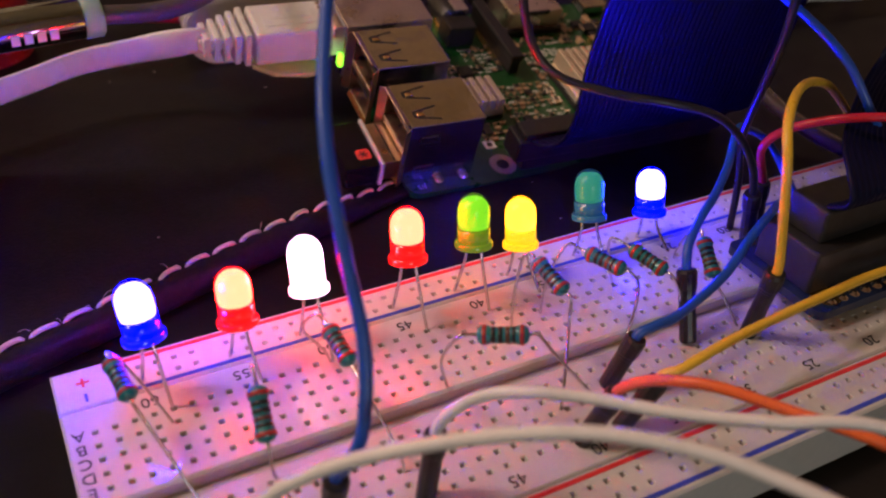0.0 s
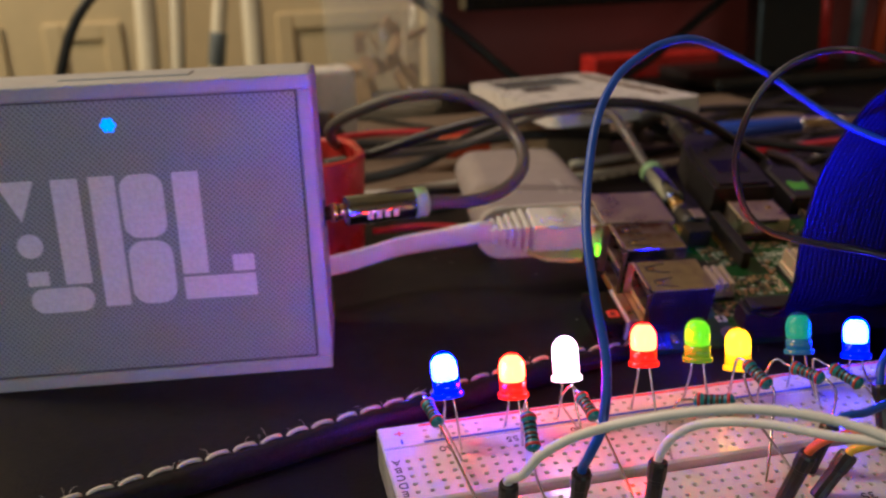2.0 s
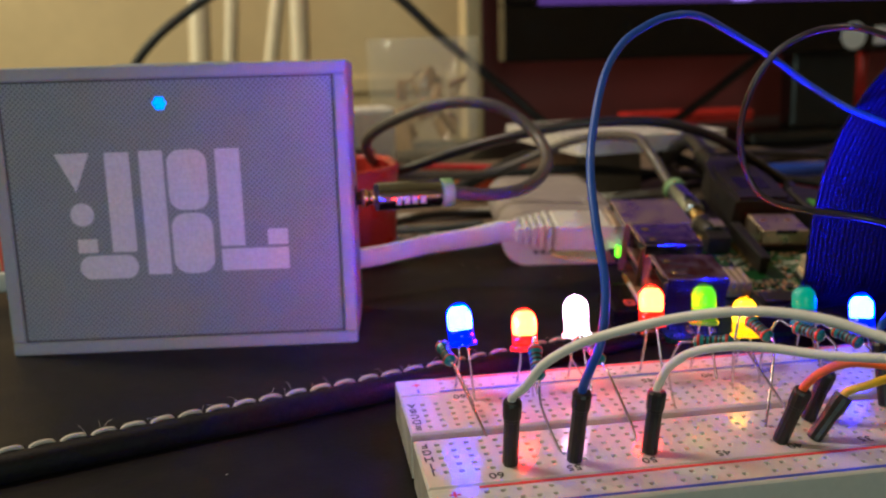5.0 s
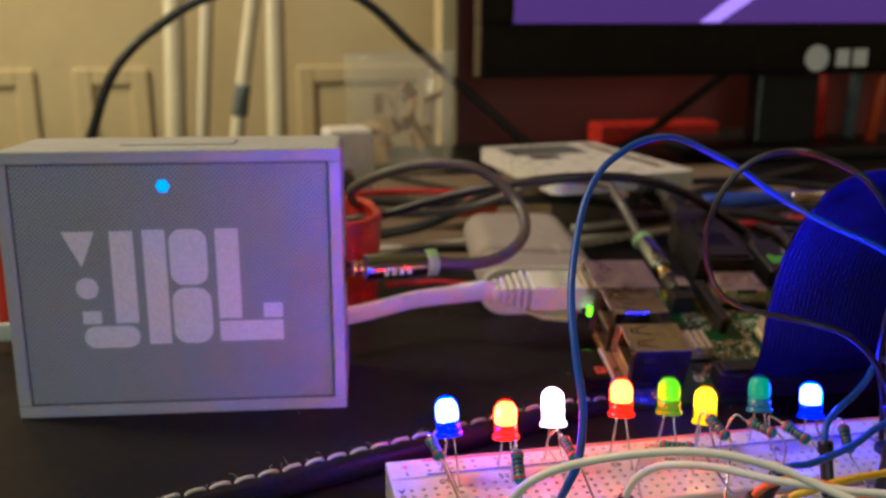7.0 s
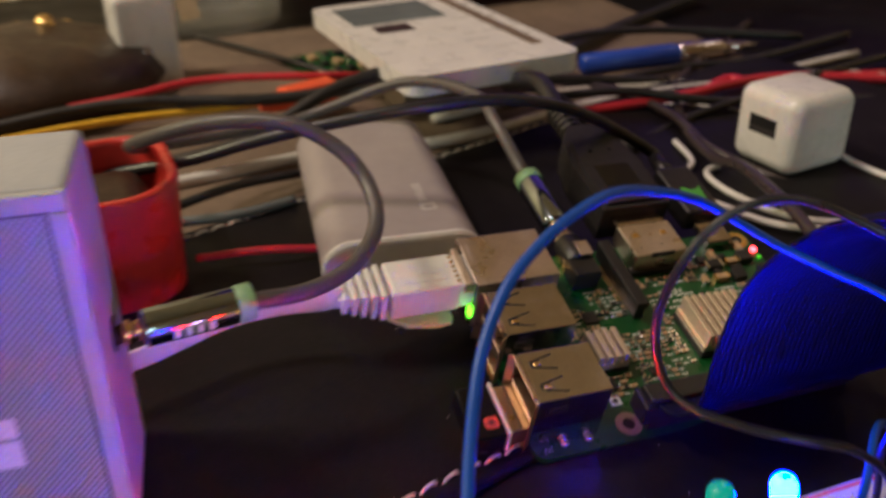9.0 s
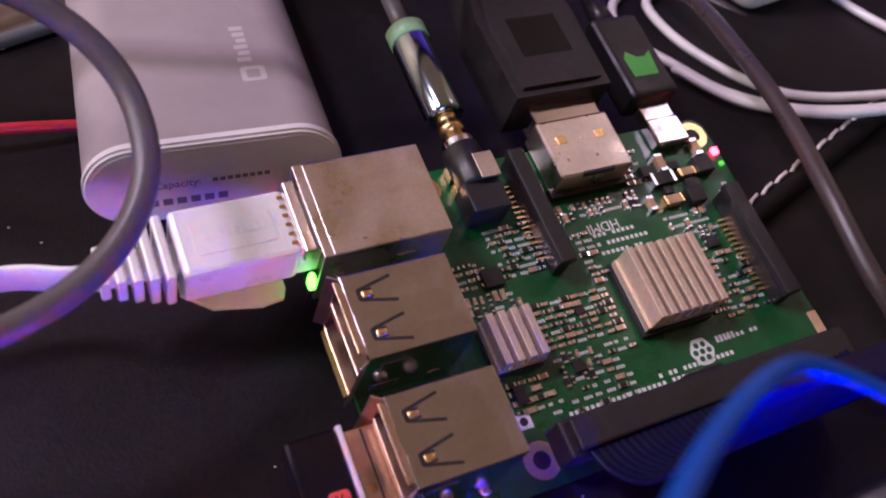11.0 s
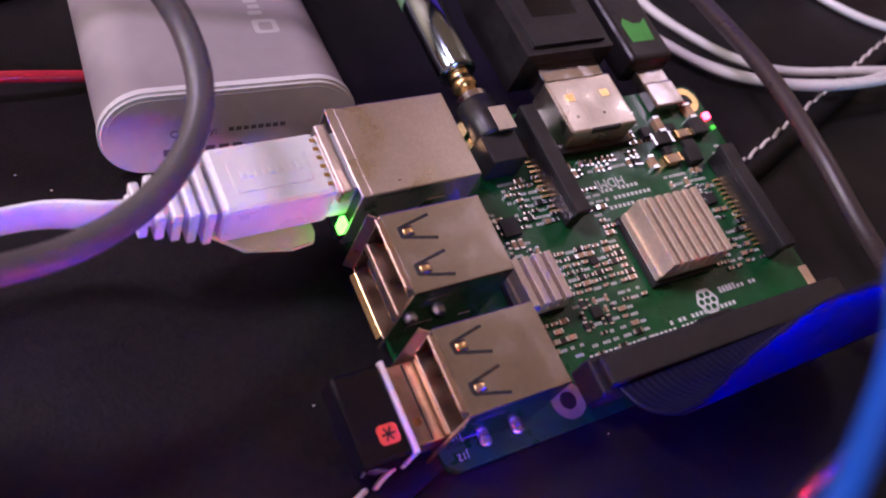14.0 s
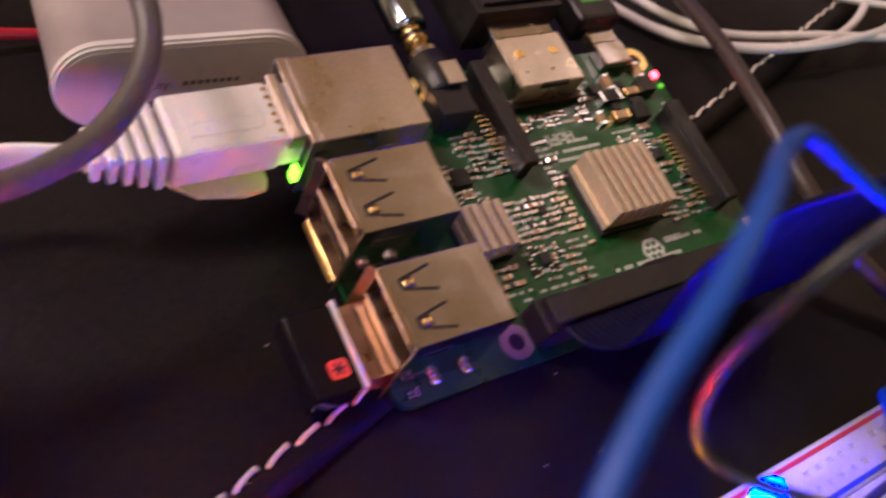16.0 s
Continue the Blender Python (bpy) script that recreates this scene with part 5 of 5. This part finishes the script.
# the desk behind the mat: a grey-brown sheet with pale strips
tagged(part("card_sheet", box(-220, 300, 190, 412, 0, 1.2, 0.3), CARD, None, at=mpose(0, 0, 0, 0, 0, 2)), "grey-brown cardboard sheet lying on the desk", "cardboard")
for k, (pts, r, mat, label) in enumerate((
        ([(-40, 222, 3), (22, 229, 3), (57, 234, 3), (80, 236, 3)], 2.2, WHITE, "pale flat strip of cable on cardboard"),
        ([(105, 229, 3), (130, 231, 3), (200, 246, 3), (300, 240, 3)], 2.4, WHITE, "white cable lying on the cardboard"),
        ([(120, 252, 3.4), (180, 262, 3.4), (260, 250, 3), (340, 262, 2)], 1.8, WHITE, "thin white cable lying behind plugs"),
        ([(-60, 262, 12), (-5, 273, 12), (41, 278, 10), (75, 284, 8)], 1.5, WIRES["yellow"], "yellow lead among the tangled wires"),
        ([(-60, 300, 8), (4, 292, 14), (40, 300, 15), (90, 292, 13), (130, 300, 6)], 1.5, WIRES["red"], "red lead among the tangled wires"),
        ([(-70, 280, 9), (0, 283, 15), (60, 270, 14), (110, 262, 16), (160, 268, 10), (230, 255, 4)], 2.3, CABLE, "black lead arched over the clutter"),
        ([(-20, 240, 4), (40, 232, 12), (80, 238, 26), (120, 240, 30), (150, 226, 22), (168, 200, 8), (175, 190, 6)], 2.4, CABLE, "thick black cable arched over the plugs"),
        ([(18, 163, 8), (34, 158.5, 9.5), (48, 157, 8), (56, 156, 7)], 1.1, WIRES["red"], "short red wire beside the power bank"),
        ([(10, 200, 6), (35, 205, 9), (60, 214, 6)], 1.6, CABLE, "black wire end on the cardboard"),
        ([(-10, 195, 6.3), (30, 189, 6.6), (52, 193, 6.5)], 1.6, SCREENGREY, "grey wire on the mat beside the power bank"),
        ([(150, 290, 4), (200, 300, 14), (260, 310, 10), (330, 290, 4)], 2.0, CABLE, "black cable crossing the desk behind"),
        ([(170, 235, 4), (215, 225, 9), (270, 235, 7), (330, 220, 3)], 2.0, WIRES["red"], "red cable near the white charger"),
        ([(198.6, 232.2, 3.0), (218.3, 226.1, 4.0), (231.8, 214.8, 4.0), (237.2, 202.4, 3.0)], 1.5, WHITE, "thin white lead beside the white charger"),
        ([(235.8, 239.4, 3.0), (254.2, 245.6, 5.0), (260.6, 231.3, 6.0), (287.6, 231.6, 5.0), (326.9, 230.6, 3.0)], 2.0, WIRES["red"], "red lead behind the white charger"),
        ([(182.9, 202.4, 3.0), (212.7, 210.5, 6.0), (241.3, 214.3, 9.0), (290.6, 232.1, 7.0), (343.5, 248.1, 4.0)], 1.7, CABLE, "black lead crossing behind the white charger"),
        ([(189.0, 272.3, 2.6), (200.1, 248.6, 6.0), (201.4, 209.3, 8.0), (198.2, 179.3, 6.0), (208.0, 148.9, 3.0)], 1.9, BROWNCABLE, "dark brown lead running towards the charger"),
        ([(273.0, 227.9, 3.0), (305.9, 238.1, 3.4), (323.9, 227.5, 3.0)], 1.3, WHITE, "white lead over the back of the charger"),
        ([(-1.1, 318.6, 3.0), (23.1, 309.2, 4.0), (47.8, 305.8, 3.0)], 2.6, SCREENGREY, "pale grey cable among dark leads"),
        ([(50.3, 413.2, 3.0), (67.9, 379.7, 4.0), (85.2, 343.4, 5.0), (99.8, 317.8, 4.0)], 1.3, CABLE, "thin black lead on the cardboard"),
        ([(199.7, 266.6, 3.0), (245.2, 270.4, 4.0), (283.6, 268.4, 4.0), (357.9, 288.4, 3.0)], 1.8, CABLE, "dark lead lying behind the pen"),
        ([(150, 250, 6), (190, 232, 12), (230, 215, 8), (300, 205, 3)], 1.8, CABLE, "dark cord beside the white charger"))):
    ob = part("cable", tube(pts, r, 8, 10), mat, smooth=True)
    tagged(ob, label, "cable")

con = empty("connector", mpose(66, 276, 6, 0, 0, 18), "orange plastic lead connector on tangled wires", "connector")
part("housing", box(0, 24, -5, 5, 0, 9, 1.6), ORANGE, con)
part("nose", lathe([(4.2, 0), (3.6, 6), (2.2, 10)], 12), ORANGE, con, at=mpose(0.5, 0, 4.5, 0, -90, 0))

tab = empty("white_tablet", mpose(96, 208, 29, -2, -1, 2), "white framed flat device with a grey screen, tilted on parts", "tablet")
part("frame", plate(round_rect(0, 66, 0, 122, 6), 0, 7), WHITE, tab)
part("screen", plate(round_rect(7, 47, 78, 113, 1), 7.0, 7.15), SCREENGREY, tab, "grey-blue screen")
part("screen_block", plate(round_rect(12, 27, 62, 74, 1), 7.0, 7.2), BROWN, tab)
part("side_strip", plate(round_rect(55, 60, 18, 112, 1), 7.0, 7.15), CARD, tab)
# block added only to prop the tablet at its height
tagged(part("support_block", box(18, 50, 56, 110, -26.0, -0.1, 1), CARD, None, at=mpose(96, 208, 29, -2, -1, 2)), "plain brown block added to hold up the white tablet", "box")
gb = empty("spare_board", mpose(92, 318, 1.3, 0, 0, 15), "small green spare circuit board with solder points", "circuit board")
part("board", box(0, 28, 0, 40, 0, 1.6), PCB, gb)
for k in range(12):
    part("component", box(3 + 7 * (k % 4), 7 + 7 * (k % 4), 4 + 12 * (k // 4), 9 + 12 * (k // 4), 1.6, 3.4, 0.2), (TAN, SOLDER, BLACK)[k % 3], gb)

pen = empty("ballpoint_pen", mpose(205, 288, 5.2, 0, 90, -2), "blue and silver ballpoint pen lying on the desk", "pen")
part("barrel", lathe([(2.6, 0), (4.6, 1), (4.8, 48), (4.4, 50)], 18), PENBLUE, pen, smooth=True)
part("grip", lathe([(4.6, 50), (4.8, 52), (4.4, 72), (3.6, 76)], 18), STEEL, pen, smooth=True)
part("tip", lathe([(3.4, 76), (1.2, 90), (0.5, 94)], 14), STEEL, pen, smooth=True)
wb = empty("white_adapter", mpose(10, 338, 0, 0, 0, 8), "small white plastic adapter block standing on the desk", "adapter")
part("body", box(0, 26, 0, 22, 1.2, 42, 3, segments=3), WHITE, wb)
part("pin", box(9, 12, -6, 0, 18, 21, 0.3), STEEL, wb)
pouch = empty("leather_pouch", mpose(-34, 346, 1.2), "dark brown leather pouch with brass domes for golden glints, slumped on the desk", "pouch")
b = lathe([(10, 0), (46, 2), (52, 9), (46, 19), (28, 26), (0, 28)], 28)
for v in b.verts:
    v.co.x *= 1.2
    v.co.y *= 1.15
    v.co.z *= 1 + 0.25 * noise.noise(v.co * 60)
part("body", b, BROWN, pouch, smooth=True)
# brass domes added in place of the golden glints on the pouch
for x, y, z in ((-11, 30, 24), (4, 32, 23), (16, 20, 28), (24, 28, 23)):
    part("stud", lathe([(4.2, -4), (4.2, 0), (3.2, 2), (0, 2.6)], 14), BRASS, pouch, "brass dome standing for a golden glint", True, mpose(x, y, z - 0.5, 25, 0, 0))
jar = empty("glass_jar", mpose(66, 450, 0), "clear glass tumbler holding crumpled pale scraps", "glass jar")
part("glass", lathe([(0, 1.2), (33, 1.2), (35, 3), (37.5, 77), (36.4, 78), (35.6, 76.5), (33.4, 6), (0, 5)], 36), GLASS, jar, smooth=True)
b = bmesh.new()
rnd = random.Random(8)
for k in range(26):
    s = rnd.uniform(5, 9)
    joined(b, box(-s, s, -s * 0.6, s * 0.6, -0.4, 0.4), mpose(rnd.uniform(-20, 20), rnd.uniform(-20, 20), rnd.uniform(10, 58), rnd.uniform(0, 180), rnd.uniform(0, 180), rnd.uniform(0, 180)))
tagged(part("scraps", b, TAN, jar), kind="stuff")

# monitor
SCREEN = material("monitor_screen", (0.01, 0.01, 0.015), 0.2, emit=(0.10, 0.035, 0.24), emit_strength=0.55)
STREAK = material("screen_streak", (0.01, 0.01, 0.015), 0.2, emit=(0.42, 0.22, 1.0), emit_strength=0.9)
mon = empty("monitor", mpose(116, 430, 0), "glossy black computer monitor showing a dark purple picture", "monitor")
b = bmesh.new()
for a in ((0, 480, 0, 22, 61, 96), (0, 480, 0, 22, 350, 372), (0, 22, 0, 22, 96, 350), (458, 480, 0, 22, 96, 350), (6, 474, 18, 45, 66, 368)):
    box(*a, 1.5, b)
part("bezel", b, BLACK_GLOSS, mon)
part("screen", box(21, 459, 3, 18, 95, 351), SCREEN, mon)
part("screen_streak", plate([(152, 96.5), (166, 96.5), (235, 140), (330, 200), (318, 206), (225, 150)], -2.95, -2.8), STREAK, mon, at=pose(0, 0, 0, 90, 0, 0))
part("maker_mark", lathe([(9, 0), (9, 0.4), (0, 0.42)], 28), LOGO, mon, "round pale mark", at=mpose(240, -0.05, 72, 90, 0, 0))
part("maker_mark", box(255, 265, -0.4, 0.0, 66, 78), LOGO, mon)
part("maker_mark", box(268, 279, -0.4, 0.0, 66, 78), LOGO, mon)
part("stand_neck", box(215, 265, 30, 48, 8, 120, 3), BLACK, mon)
part("stand_foot", box(170, 310, 0, 120, 0, 9, 3), BLACK, mon)
# maroon cabinet behind the monitor
cab = empty("maroon_cabinet", mpose(128, 562, 0), "dull maroon painted cabinet behind the monitor", "cabinet")
part("front", box(0, 700, 0, 20, -750, 560, 2), MAROON, cab)
part("edge_trim", box(-14, 0, -4, 24, -750, 560, 2), CREAM, cab)
part("top", box(-10, 700, -6, 160, 560, 580, 2), MAROON, cab)
tagged(part("red_box", box(234, 335, 520, 550, 0, 17, 2), RED), "flat red box at the cabinet's foot", "box")
bt = empty("green_bottle", mpose(358, 480, 0), "small green bottle with a yellow cap", "bottle")
part("glass", lathe([(14, 0), (16, 2), (16, 36), (10, 46), (8, 48)], 22), GREENGLASS, bt, smooth=True)
part("cap", lathe([(8.6, 48), (8.8, 49), (8.8, 60), (7, 61)], 18), WIRES["yellow"], bt, smooth=True)
for k, (x, h, mt) in enumerate(((400, 70, RED), (425, 90, SCREENGREY), (445, 64, ORANGE))):
    tagged(part("marker_pen", lathe([(5, 0), (5, h - 12), (3.5, h - 8), (3.5, h), (0, h + 0.2)], 12), mt, smooth=True, at=mpose(x, 486, 0, 4, 3 * k - 3, 0)), "upright marker pen standing under the monitor", "pen", "marker pens")
for pts, label in (([(-160, 470, 2.5), (-140, 470, 14), (-121.5, 470, 57.8), (-105.7, 470, 79), (-83.5, 470, 96.6), (-57.9, 470, 111), (0, 472, 128), (43.9, 470, 111), (79.7, 470, 79.4), (105, 470, 58), (129.5, 470, 38), (160, 466, 12), (185, 460, 3)], "thick black cable arched high behind the desk clutter"),
                   ([(200, 440, 3), (250, 462, 20), (300, 475, 50), (330, 480, 70)], "black cable rising to the monitor")):
    tagged(part("cable", tube(pts, 3.2, 8, 10), CABLE, smooth=True), label, "cable")
# hoses, and the panelled door at the far side of the room
ROD = material("pale_rod_paint", (0.60, 0.54, 0.40), 0.45, grain=0.05, grain_scale=200, stain=0.1, stain_scale=12)
for x, r, lean, band in ((-104, 10, 3.0, False), (-78, 7, 5.5, False), (-42, 7, 9.5, True), (-11, 9.5, 1.0, False)):
    ob = empty("pale_rod", mpose(x, 740, 35), "pale upright rod standing behind the desk", "rod", "pale rods")
    part("shaft", lathe([(r, -785), (r, 380)], 16), ROD, ob, smooth=True, at=mpose(0, 0, 0, 0, lean, 0))
    if band:
        part("band", lathe([(r + 0.5, -30), (r + 0.8, -28), (r + 0.8, -2), (r + 0.5, 0)], 16), SCREENGREY, ob, smooth=True, at=mpose(0, 0, 0, 0, lean, 0))
door = empty("door_1", mpose(0, 1000, -750), "cream painted panelled door in the far wall", "door", kind="structure")
part("slab", box(-620, 240, 60, 100, 0, 2030, 2), CREAM, door)
for x0, x1 in ((-560, -300), (-255, -165), (20, 200)):
    for z0, z1 in ((90, 782), (980, 1880)):
        b = bmesh.new()
        for a in ((x0 + 21, x1 - 21, 55, 62, z0, z0 + 22), (x0 + 21, x1 - 21, 55, 62, z1 - 22, z1), (x0, x0 + 22, 54, 62, z0, z1), (x1 - 22, x1, 54, 62, z0, z1)):
            box(*a, 3, b)
        part("moulding", b, CREAM, door)
